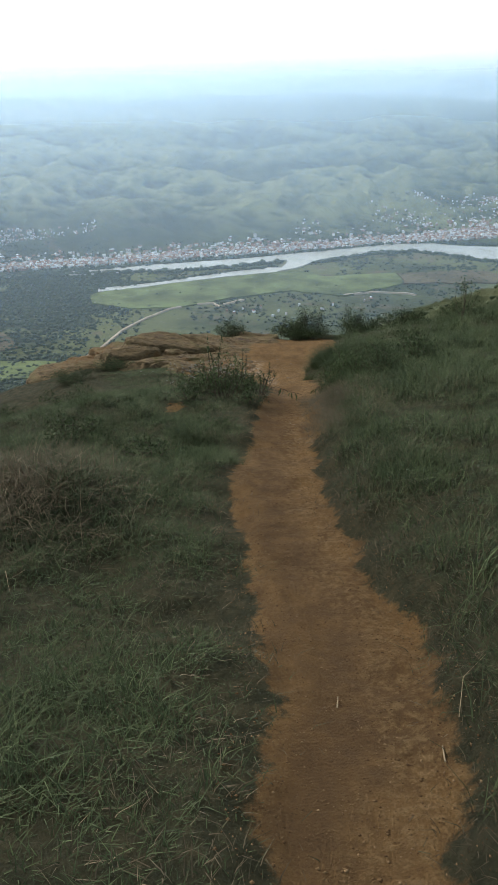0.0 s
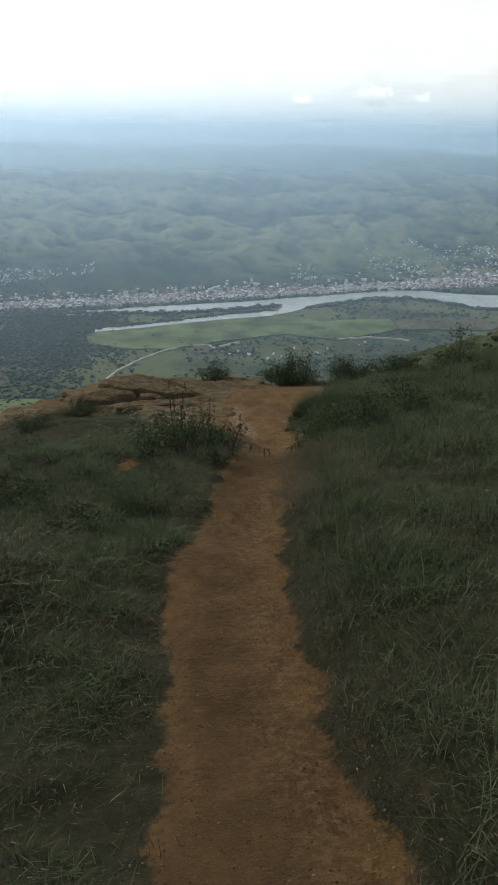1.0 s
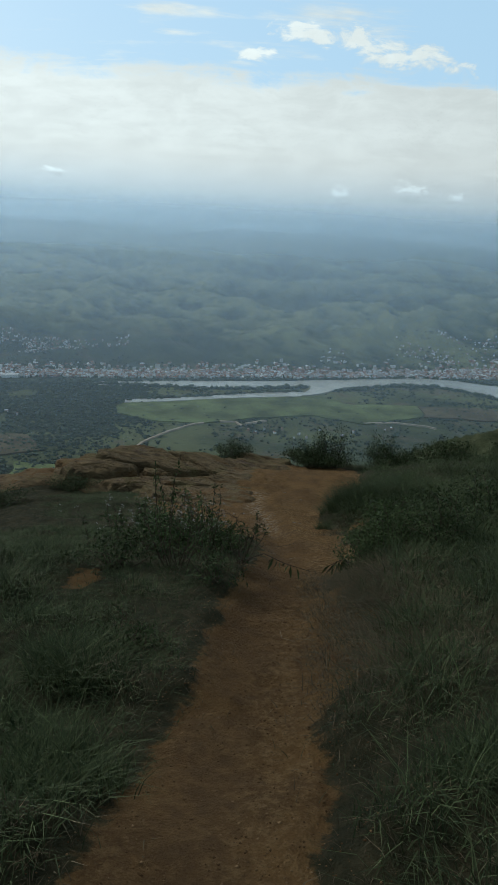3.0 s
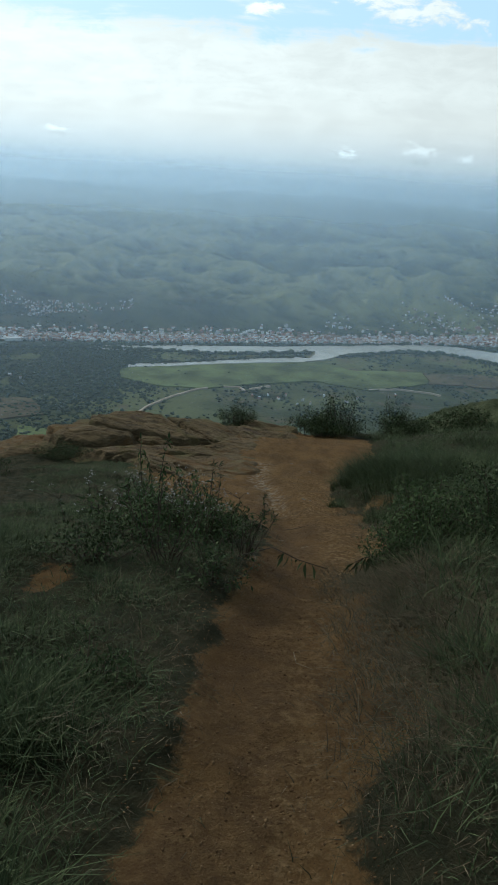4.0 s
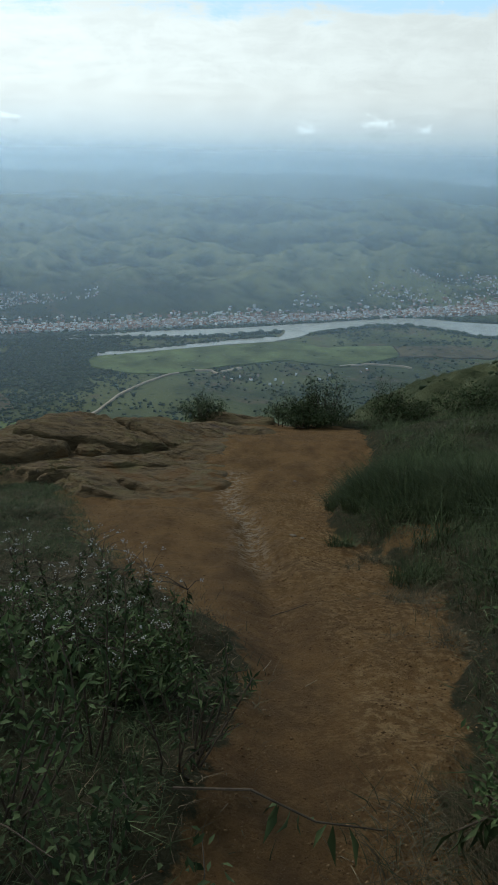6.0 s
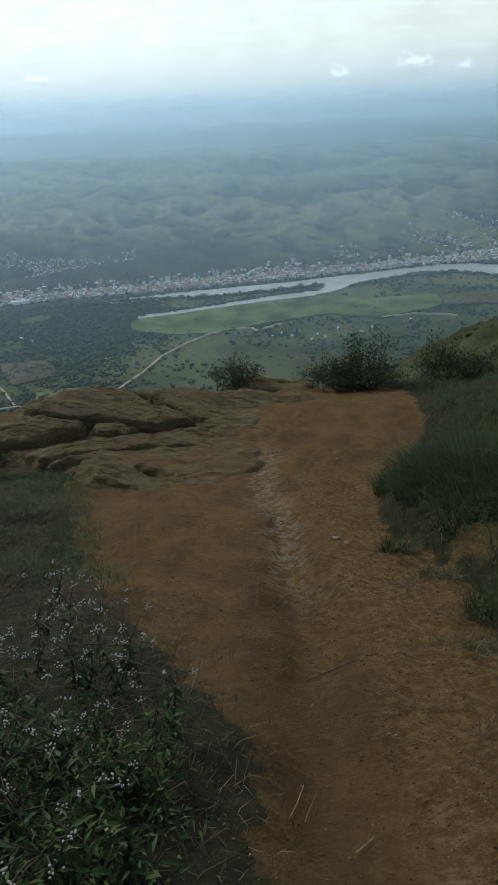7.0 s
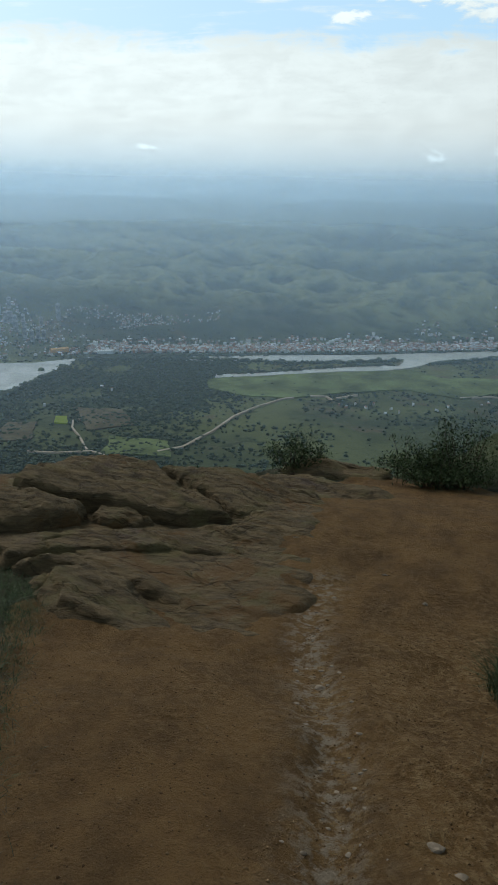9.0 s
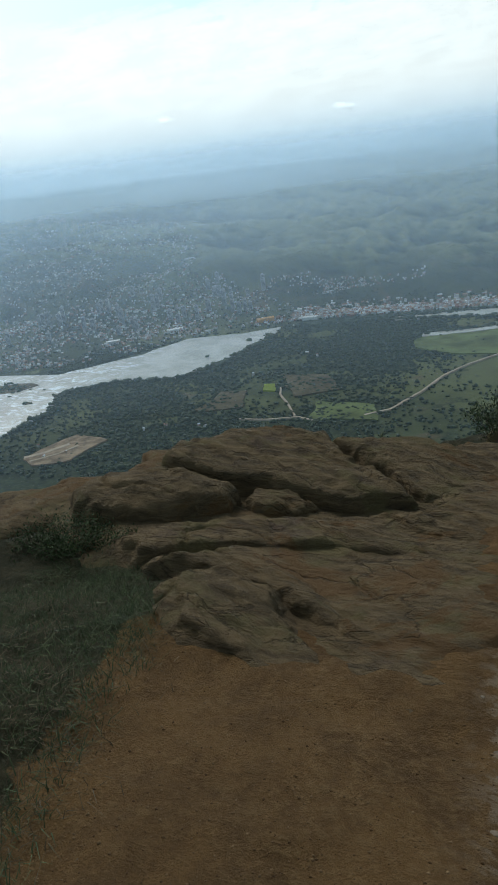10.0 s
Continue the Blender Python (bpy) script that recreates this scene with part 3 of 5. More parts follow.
fan_object("valley_ground", turns, rings, valley, M_VALLEY, (("wood", wood_mask), ("ridge_light", ridge_light_mask)),
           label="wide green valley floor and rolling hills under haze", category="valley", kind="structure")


def patch(name, outline, lift, mat, label, category, wave=0.0):
    """A flat piece of the valley floor with the given outline, its edge broken up."""
    pts = []
    for (x0, y0), (x1, y1) in zip(outline, outline[1:] + outline[:1]):
        k = max(1, int(math.hypot(x1 - x0, y1 - y0) / 14))
        for j in range(k):
            pts.append((x0 + (x1 - x0) * j / k, y0 + (y1 - y0) * j / k))
    px, py = np.array(pts).T
    dx, dy = wave * vnoise(px, py, 40, 61, 3), wave * vnoise(px, py, 40, 71, 3)
    bm = bmesh.new()
    top = [bm.verts.new((x, y, FLOOR + lift)) for x, y in zip(px + dx, py + dy)]
    face = bm.faces.new(top)
    down = bmesh.ops.extrude_face_region(bm, geom=[face])
    bmesh.ops.translate(bm, vec=(0, 0, -lift - 6), verts=[v for v in down["geom"] if isinstance(v, bmesh.types.BMVert)])
    bmesh.ops.recalc_face_normals(bm, faces=bm.faces)
    bmesh.ops.triangulate(bm, faces=bm.faces)
    me = bpy.data.meshes.new(name)
    bm.to_mesh(me)
    bm.free()
    me.materials.append(mat)
    return tagged(new(name, me), label, category, kind="structure")


WATER = "river_water"
patch(WATER, [(-495, 1762), (-387, 1806), (-195, 1859), (-50, 1897), (101, 1950), (261, 2014), (430, 2074), (526, 2070), (600, 2030), (760, 2010), (1100, 2060),
              (1100, 1960), (760, 1850), (659, 1853), (588, 1875), (529, 1939), (447, 1990), (317, 1958), (189, 1893), (156, 1850), (124, 1800), (67, 1765), (97, 1845), (99, 1890), (-47, 1827), (-187, 1792), (-443, 1744)],
      2.4, M_WATER, "pale brown river channel reflecting the white sky", "river", 5)
patch(WATER, [(-341, 1620), (-226, 1668), (-45, 1764), (53, 1803), (80, 1800), (67, 1757), (-43, 1722), (-223, 1640), (-338, 1592)],
      2.6, M_WATER, "narrow side channel of the river beside a pasture", "river", 4)
patch(WATER, [(-2400, 1150), (-1800, 1200), (-1254, 1251), (-1098, 1268), (-977, 1436), (-929, 1577), (-782, 1636), (-715, 1690), (-700, 1600), (-727, 1483), (-742, 1367), (-785, 1267), (-925, 1241), (-1005, 1149), (-949, 1069), (-951, 919), (-1100, 800), (-2400, 700)],
      2.5, M_WATER, "broad pale river bend below the town", "river", 6)
patch(WATER, [(-690, 1722), (-610, 1745), (-560, 1752), (-555, 1738), (-620, 1722), (-690, 1700)], 2.5, M_WATER, "thin strip of river seen between trees", "river", 4)

patch("river_island", [(-1260, 1165), (-1181, 1180), (-1125, 1205), (-1094, 1196), (-1110, 1160), (-1150, 1125), (-1260, 1110)], 3.4, M_FIELD_BROWN, "low scrubby island in the river bend", "island", 8)
patch("river_island", [(-1042, 1092), (-1026, 1090), (-1030, 1076), (-1044, 1080)], 3.4, M_FIELD_BROWN, "small dark rocky islet in the river bend", "island", 2)
patch("pasture", [(-347, 1556), (-335, 1586), (-43, 1714), (123, 1775), (174, 1712), (356, 1733), (353, 1640), (211, 1540), (89, 1590), (-12, 1545), (-151, 1468), (-244, 1464), (-336, 1503)],
      2.8, M_FIELD, "bright green riverside pasture with scattered trees", "field", 10)
patch("pasture", [(360, 1735), (520, 1760), (640, 1700), (560, 1640), (358, 1642)], 2.7, M_FIELD_BROWN, "olive pasture beyond the dirt road", "field", 12)
patch("pasture", [(-571, 1242), (-549, 1246), (-531, 1205), (-557, 1204)], 3.0, M_FIELD_BRIGHT, "small patch of bright yellow-green crop", "field", 4)
patch("pasture", [(-557, 1308), (-461, 1309), (-412, 1229), (-485, 1185), (-520, 1240)], 2.7, M_FIELD_BROWN, "dry brownish pasture beside a farm road", "field", 10)
patch("pasture", [(-430, 1160), (-330, 1150), (-300, 1080), (-420, 1070)], 2.7, M_FIELD, "green meadow crossed by a farm road", "field", 10)
patch("pasture", [(-640, 1190), (-590, 1200), (-560, 1110), (-640, 1080)], 2.7, M_FIELD_BROWN, "dull brown clearing among trees", "field", 9)
patch("pasture", [(-835, 832), (-807, 946), (-728, 935), (-746, 851), (-794, 811)], 2.9, M_SITE, "pale cleared building site among trees", "field", 9)


def strip(name, points, width, lift, mat, label):
    """A road: a low bank along a line of points."""
    p = []
    for (x0, y0), (x1, y1) in zip(points, points[1:]):
        k = max(2, int(math.hypot(x1 - x0, y1 - y0) / 12))
        p += [(x0 + (x1 - x0) * j / k, y0 + (y1 - y0) * j / k) for j in range(k)]
    p = np.array(p + [points[-1]])
    p = p + np.stack([2.5 * vnoise(p[:, 0], p[:, 1], 50, 81, 2), 2.5 * vnoise(p[:, 0], p[:, 1], 50, 91, 2)], -1)
    d = np.gradient(p, axis=0)
    n = np.stack([-d[:, 1], d[:, 0]], -1) / np.linalg.norm(d, axis=1)[:, None] * width / 2
    verts, faces = [], []
    for q, w in zip(p, n):
        for s, z in ((1.5, -3), (1, lift), (-1, lift), (-1.5, -3)):
            verts.append((q[0] + s * w[0], q[1] + s * w[1], FLOOR + z))
    for i in range(len(p) - 1):
        for j in range(3):
            faces.append((4 * i + j, 4 * i + j + 1, 4 * i + j + 5, 4 * i + j + 4))
    return mesh_object(name, verts, faces, mat, label=label, category="road", kind="structure")


ROAD = "road"
strip(ROAD, [(-330, 1100), (-293, 1133), (-264, 1219), (-243, 1313), (-205, 1396), (-159, 1458), (-140, 1470)], 4.3, 3.3, M_ROAD, "pale winding dirt road across the valley")
strip(ROAD, [(-540, 1055), (-488, 1060), (-439, 1078), (-400, 1060)], 3.6, 3.2, M_ROAD, "pale dirt road at a farm junction")
strip(ROAD, [(-530, 1225), (-516, 1190), (-487, 1147), (-446, 1082)], 3.0, 3.2, M_ROAD, "narrow pale farm track")
strip(ROAD, [(-832, 838), (-806, 868), (-790, 905)], 9.0, 3.6, M_ROAD, "pale graded lane on a building site")
strip(ROAD, [(-810, 828), (-782, 862), (-768, 900)], 5.0, 3.6, M_ROAD, "pale graded lane on a building site")
strip(ROAD, [(205, 1548), (277, 1570), (345, 1559), (362, 1545)], 4.0, 3.3, M_ROAD, "reddish dirt road along a pasture")
strip(ROAD, [(-52, 1486), (-11, 1522)], 4.6, 3.3, M_ROAD, "short stretch of pale dirt road")
strip(ROAD, [(-110, 1490), (-75, 1495), (-60, 1470)], 4.0, 3.3, M_ROAD, "short stretch of pale dirt road")


# trees of the valley: crowns with uneven outlines
def ico(level):
    bm = bmesh.new()
    bmesh.ops.create_icosphere(bm, subdivisions=level, radius=1.0)
    v = np.array([p.co[:] for p in bm.verts])
    f = np.array([[p.index for p in q.verts] for q in bm.faces])
    bm.free()
    return v, f


ICO1, ICO2 = ico(1), ico(2)


def blobs(name, places, sizes, mat, base=ICO1, squash=0.8, **kw):
    v, f = base
    k = len(places)
    lump = 1 + 0.38 * rng.standard_normal((k, len(v), 1)).clip(-1.6, 1.6)
    scale = np.stack([sizes * rng.uniform(0.8, 1.5, k), sizes * rng.uniform(0.8, 1.3, k), sizes * squash * rng.uniform(0.7, 1.3, k)], -1)
    verts = v[None] * lump * scale[:, None] + places[:, None] + np.array((0, 0, 0.5))[None, None] * sizes[:, None, None]
    faces = f[None] + (np.arange(k) * len(v))[:, None, None]
    return soup(name, verts.reshape(-1, 3), faces.reshape(-1, 3), mat, 3, **kw)


def in_poly(x, y, poly):
    inside = np.zeros(len(x), bool)
    for (x0, y0), (x1, y1) in zip(poly, poly[1:] + poly[:1]):
        hit = (y0 > y) != (y1 > y)
        cut = x0 + (y - y0) * (x1 - x0) / (y1 - y0 + 1e-9)
        inside ^= hit & (x < cut)
    return inside


RIVER_AREAS = [[(-495, 1762), (-50, 1900), (430, 2078), (530, 2072), (760, 2012), (1100, 2060), (1100, 1960), (659, 1850), (588, 1872), (529, 1937), (447, 1988), (189, 1890), (130, 1800), (60, 1765), (99, 1888), (-187, 1790), (-443, 1742)],
               [(-342, 1620), (-45, 1766), (80, 1803), (67, 1755), (-223, 1638), (-338, 1590)],
               [(-2400, 1150), (-1254, 1251), (-1098, 1268), (-929, 1577), (-715, 1690), (-700, 1600), (-742, 1367), (-785, 1262), (-925, 1238), (-1005, 1145), (-949, 1069), (-951, 919), (-1100, 800), (-2400, 700)]]
SITE_AREA = [(-845, 825), (-812, 955), (-722, 942), (-738, 848), (-794, 802)]
FIELD_AREA = [(-347, 1556), (-335, 1586), (-43, 1714), (123, 1775), (174, 1712), (356, 1733), (353, 1640), (211, 1540), (89, 1590), (-12, 1545), (-151, 1468), (-244, 1464), (-336, 1503)]


def scatter(n, x_range, y_range, weight):
    x, y = rng.uniform(*x_range, n), rng.uniform(*y_range, n)
    keep = rng.random(n) < weight(x, y)
    for area in RIVER_AREAS:
        keep &= ~in_poly(x, y, area)
    return x[keep], y[keep]


def tree_weight(x, y):
    w = np.clip(wood_mask(x, y) * 1.5 - 0.35 + 0.35 * vnoise(x, y, 45, 101, 2), 0.012, 1)
    w = np.where(in_poly(x, y, FIELD_AREA), 0.02 + 0.10 * np.clip(vnoise(x, y, 60, 103, 2), 0, 1), np.where(in_poly(x, y, SITE_AREA), 0.03, w))
    return np.where(np.abs(np.arctan2(x + 200, y)) < 0.75, w, 0)


tx, ty = scatter(60000, (-1150, 700), (780, 2080), tree_weight)
blobs("woodland", np.stack([tx, ty, valley(tx, ty)], -1), rng.uniform(1.3, 3.8, len(tx)), M_TREE, label="dark green trees and thickets on the valley floor", category="trees", kind="stuff")
# tree belts along the banks
bx, by = [], []
for line in ([(-690, 1700), (-495, 1752), (-187, 1785), (-47, 1818), (90, 1872)], [(-340, 1628), (-226, 1676), (-45, 1772), (60, 1815)], [(160, 1845), (317, 1948), (447, 1980), (525, 1930), (590, 1866), (660, 1845), (800, 1850)],
             [(-950, 915), (-945, 1065), (-1000, 1140), (-925, 1230), (-785, 1258), (-735, 1367), (-718, 1483), (-695, 1600)], [(-700, 1705), (-495, 1772), (-195, 1872), (100, 1962), (430, 2086), (560, 2075), (760, 2024)]):
    for (x0, y0), (x1, y1) in zip(line, line[1:]):
        k = int(math.hypot(x1 - x0, y1 - y0) / 1.2)
        s = rng.random(k)
        bx += list(x0 + (x1 - x0) * s + rng.normal(0, 6, k))
        by += list(y0 + (y1 - y0) * s + rng.normal(0, 6, k))
for cx, cy, wide, k in ((-1150, 1165, 26, 150), (-1210, 1150, 22, 120), (-1036, 1084, 4, 8), (-790, 1420, 3, 7), (-716, 1606, 9, 26), (-745, 1560, 4, 8)):
    bx += list(cx + rng.normal(0, wide, k))
    by += list(cy + rng.normal(0, wide * 0.5, k))
bx, by = np.array(bx), np.array(by)
blobs("riverside_trees", np.stack([bx, by, valley(bx, by)], -1), 1.6 + 4.6 * rng.random(len(bx)) ** 2, M_TREE, label="dark belts of trees along the river banks", category="trees", kind="stuff")
hx, hy = scatter(2200, (-3000, 1500), (2000, 4000), lambda x, y: np.clip(0.15 + 1.3 * vnoise(x, y, 200, 111, 3), 0, 1))
blobs("hillside_woods", np.stack([hx, hy, valley(hx, hy)], -1), rng.uniform(1.6, 4.2, len(hx)), M_TREE, squash=0.5, label="dark woods in the folds of the far hills", category="trees", kind="stuff")


# ---- the town ----
def house_meshes(w, d, h):
    """Walls and a pitched roof with eaves, as two meshes."""
    walls = [(sx * w / 2, sy * d / 2, z) for z in (-2.0, h) for sx, sy in ((-1, -1), (1, -1), (1, 1), (-1, 1))]
    walls += [(-w / 2, 0, h + 0.25 * d), (w / 2, 0, h + 0.25 * d)]
    wf = [(0, 1, 5, 4), (1, 2, 6, 9, 5), (2, 3, 7, 6), (3, 0, 4, 8, 7)]
    e, t = 0.35, 0.18
    roof, rf = [], []
    for sy in (-1, 1):
        b = len(roof)
        for sx in (-1, 1):
            for lift in (0, t):
                roof += [(sx * (w / 2 + e), sy * (d / 2 + e), h - 0.25 * e * 2 + lift), (sx * (w / 2 + e), 0, h + 0.25 * d + lift + 0.03)]
        rf += [(b, b + 1, b + 5, b + 4), (b + 2, b + 6, b + 7, b + 3), (b, b + 4, b + 6, b + 2), (b, b + 2, b + 3, b + 1), (b + 4, b + 5, b + 7, b + 6)]
    return walls, wf, roof, rf


def town_weight(x, y):
    strip_near = 1745 + 0.27 * (x + 600)
    depth = np.interp(x, (-700, -300, 0, 300, 700, 1200), (215, 165, 205, 225, 330, 370))
    s = (y - strip_near - 45) / depth
    band = np.where((s > 0) & (s < 1) & (x > -720) & (x < 1300), np.where(s < 0.45, 1.0, 0.42 * (1 - s)), 0)
    band = band * np.where(x > 60, np.where(s < 0.3, 1.0, 0.5), 1.0)
    city = in_poly(x, y, [(-2700, 1300), (-1290, 1290), (-1133, 1325), (-985, 1500), (-960, 1590), (-864, 1680), (-726, 1735), (-700, 1900), (-960, 2030), (-1200, 2150), (-1350, 2500), (-1760, 2950), (-2400, 2950), (-3200, 2700)]).astype(float)
    city = city * np.clip(0.30 + 0.8 * vnoise(x, y, 110, 131, 3), 0.05, 0.9)
    slope = in_poly(x, y, [(-900, 1995), (-690, 2030), (-650, 2080), (-440, 2120), (-440, 2180), (-740, 2140), (-910, 2100)]).astype(float) * np.clip(0.6 + 0.9 * vnoise(x, y, 70, 143, 2), 0, 1)
    east = in_poly(x, y, [(120, 2120), (700, 2290), (1100, 2400), (1100, 2620), (560, 2520), (150, 2290)]).astype(float) * np.clip(0.10 + 0.45 * vnoise(x, y, 90, 141, 2), 0, 1)
    return np.clip(np.maximum(np.maximum(band, city), np.maximum(slope, east)), 0, 1)


ux, uy = scatter(46000, (-3100, -700), (1280, 3000), lambda x, y: town_weight(x, y) * np.where(y > 2200, 0.6, 1.0))
vx, vy = scatter(38000, (-720, 1250), (1740, 2860), town_weight)
ux, uy = np.concatenate([ux, vx]), np.concatenate([uy, vy])
uz = valley(ux, uy)
order = np.argsort(np.hypot(ux + 200, uy - 1850))
ux, uy, uz = ux[order], uy[order], uz[order]
KINDS = [house_meshes(w, d, h) for w, d, h in ((7.5, 6.2, 3.6), (9.0, 6.4, 4.0), (6.4, 6.0, 6.4), (12.0, 7.5, 4.4), (7.0, 5.6, 7.4))]
models = []
for walls, wf, roof, rf in KINDS:
    holder = empty("house", (0, 0, -3000), "small rendered town house with a pitched roof", "house", "houses of the riverside town")
    models.append((holder, mesh_object("wall", walls, wf, M_WALL, holder), mesh_object("roof", roof, rf, M_ROOF, holder)))
SINGLE = 260
for i in range(SINGLE):
    k = i % len(models)
    m = pose(ux[i], uy[i], uz[i], 0, 0, 17 + rng.choice((0, 90)) + rng.normal(0, 5))
    if i < len(models):
        models[k][0].matrix_basis = m
    else:
        copy_thing(models[k][0], m)


def town_mass(name, which, mat, label):
    verts, faces, base = [], [], 0
    spin = np.radians(17 + rng.choice((0, 90), len(ux)) + rng.normal(0, 8, len(ux)))
    kind = rng.integers(0, len(KINDS), len(ux))
    size = rng.uniform(0.7, 1.15, len(ux)) * np.where(uy > 1995 + 0.27 * (ux + 600), 0.58, np.where(ux < -740, 0.82, 1.0))
    for i in range(SINGLE, len(ux)):
        pts, fs = np.array(KINDS[kind[i]][which]), KINDS[kind[i]][which + 1]
        c, s = math.cos(spin[i]), math.sin(spin[i])
        p = pts * size[i]
        verts += [(ux[i] + c * a - s * b, uy[i] + s * a + c * b, uz[i] + h) for a, b, h in p]
        faces += [tuple(base + j for j in f) for f in fs]
        base += len(pts)
    return mesh_object(name, verts, faces, mat, label=label, category="houses", kind="stuff")


keep_state = rng.bit_generator.state
town_mass("town_walls", 0, M_WALL, "crowded pale house walls of the town far below")
rng.bit_generator.state = keep_state
town_mass("town_roofs", 2, M_ROOF, "crowded red, grey and white roofs of the town")


kx, ky = scatter(22000, (-2900, 1200), (1300, 2900), lambda x, y: 0.8 * (town_weight(x, y) > 0) * np.clip(0.5 + 0.9 * vnoise(x, y, 80, 331, 2), 0, 1))
blobs("town_trees", np.stack([kx, ky, valley(kx, ky)], -1), rng.uniform(1.8, 4.2, len(kx)), M_TREE, label="dark trees between the houses of the town", category="trees", kind="stuff")


def tower(x, y, w, d, h, spin):
    """An apartment tower with window bands, a parapet and a lift house."""
    top = empty("apartment_tower", (x, y, float(valley(x, y))), "pale concrete apartment tower in the town", "tower block", "towers of the town")
    top.rotation_euler = (0, 0, radians(spin))

    def box(name, x0, x1, y0, y1, z0, z1, mat):
        v = [(a, b, c) for c in (z0, z1) for a, b in ((x0, y0), (x1, y0), (x1, y1), (x0, y1))]
        f = [(0, 3, 2, 1), (4, 5, 6, 7), (0, 1, 5, 4), (1, 2, 6, 5), (2, 3, 7, 6), (3, 0, 4, 7)]
        return mesh_object(name, v, f, mat, top)
    box("wall", -w / 2, w / 2, -d / 2, d / 2, -4, h, M_TOWER)
    box("parapet", -w / 2 - 0.3, w / 2 + 0.3, -d / 2 - 0.3, d / 2 + 0.3, h, h + 1.0, M_TOWER)
    box("lift_house", -w / 5, w / 5, -d / 5, d / 5, h + 1.0, h + 4.0, M_TOWER)
    z = 3.0
    while z < h - 2:
        box("window_band", -w / 2 + 0.8, w / 2 - 0.8, -d / 2 - 0.12, -d / 2 + 0.5, z, z + 1.4, M_GLASS)
        z += 3.4


for _ in range(36):
    a, s = rng.random(), rng.random()
    x, y = -1480 + 560 * a + rng.normal(0, 50), 1470 + 330 * a + 260 * s
    if town_weight(np.array([x]), np.array([y]))[0] > 0 and not any(in_poly(np.array([x]), np.array([y]), p)[0] for p in RIVER_AREAS):
        tower(x, y, rng.uniform(9, 14), rng.uniform(8, 11), rng.uniform(20, 46), 17 + rng.normal(0, 8))
for x, y, h in ((-930, 1860, 34), (-905, 1850, 30), (-880, 1872, 26), (-1010, 1790, 38), (-1160, 1830, 40)):
    tower(x, y, 11, 9, h, 20)


def hall(x, y, w, d, h, spin, wall, label):
    top = empty("hall", (x, y, FLOOR + 2), label, "hall")
    top.rotation_euler = (0, 0, radians(spin))
    walls, wf, roof, rf = house_meshes(w, d, h)
    mesh_object("wall", walls, wf, wall, top)
    mesh_object("roof", [(a, b * 1.0, min(c, h + 0.06 * d)) for a, b, c in roof], rf, M_WHITE if wall is not M_ORANGE else M_ORANGE, top)


hall(-785, 1755, 46, 16, 9, 42, M_ORANGE, "long ochre hall beside the river")
hall(-668, 1775, 40, 15, 6, 20, M_WALL, "white-roofed hall beside the river")
hall(-720, 1845, 13, 9, 12, 20, M_WHITE, "bright white block among town houses")
hall(-1010, 1660, 42, 16, 6, 40, M_WALL, "long white-roofed shed by the river bank")
hall(-1130, 1540, 36, 14, 6, 40, M_WALL, "long white-roofed shed by the river bank")
FARMS = [(-45, 1440), (-30, 1425), (-12, 1447), (10, 1430), (25, 1455), (48, 1400), (60, 1432), (75, 1410), (150, 1440), (175, 1470), (-600, 1020), (-585, 1015), (-690, 985), (-660, 1010), (-620, 1300), (-845, 890), (-800, 850), (-770, 870), (-560, 1460), (-530, 1440), (245, 1500), (262, 1520), (105, 1470)]
for i, (x, y) in enumerate(FARMS):
    ob = copy_thing(models[i % 5][0], pose(x, y, FLOOR + 2.2, 0, 0, 40 * i) @ Matrix.Diagonal((0.6, 0.6, 0.6, 1)))
    tagged(ob, "pale farm building on the valley floor", "house", "farm buildings in the valley")


# ---- sheets imitating haze over the distance ----
# upright curved sheets added in rings; their blue tint stands in for aerial haze
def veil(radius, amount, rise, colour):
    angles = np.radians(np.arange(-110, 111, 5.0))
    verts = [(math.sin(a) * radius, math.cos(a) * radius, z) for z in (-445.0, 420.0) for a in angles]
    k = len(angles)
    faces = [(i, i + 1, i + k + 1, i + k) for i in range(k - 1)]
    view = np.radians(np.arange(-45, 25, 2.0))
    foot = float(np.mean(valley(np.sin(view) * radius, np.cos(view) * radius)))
    return mesh_object("haze_backdrop", verts, faces, haze_material("haze", amount, colour, foot, rise), smooth=True, label="thin tinted sheet imitating bluish haze over the distant valley", category="haze", kind="structure")


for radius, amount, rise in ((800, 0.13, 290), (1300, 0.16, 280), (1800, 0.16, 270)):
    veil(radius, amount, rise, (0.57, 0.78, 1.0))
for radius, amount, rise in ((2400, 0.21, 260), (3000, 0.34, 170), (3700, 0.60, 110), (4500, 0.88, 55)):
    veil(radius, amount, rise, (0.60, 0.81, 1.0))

px, py = rng.uniform(20, 440, 15000), rng.uniform(180, 330, 15000)
thick = rng.random(15000) < np.clip(0.05 + 0.8 * vnoise(px, py, 35, 321, 2), 0.02, 1)
px, py = px[thick], py[thick]
blobs("spur_scrub", np.stack([px, py, spur(px, py)], -1), rng.uniform(0.5, 1.6, len(px)), M_TREE, label="dark scrub scattered over the mountain's shoulder", category="bushes", kind="stuff")


# ---- the rock outcrop ----
def strata(x, y):
    """Worn ledges that slant across the outcrop."""
    v = (vnoise(x * 0.55, (y + 0.55 * x) * 1.7, 0.62, 401, 4, 0.5) + 1) * 2.4
    step = np.floor(v) + smooth01((v - np.floor(v)) / 0.30)
    pits = np.maximum(vnoise(x, y * 1.5, 0.22, 421, 3) - 0.35, 0)
    return -0.020 * step + 0.045 - 0.045 * pits + 0.009 * vnoise(x, y, 0.07, 431, 3)


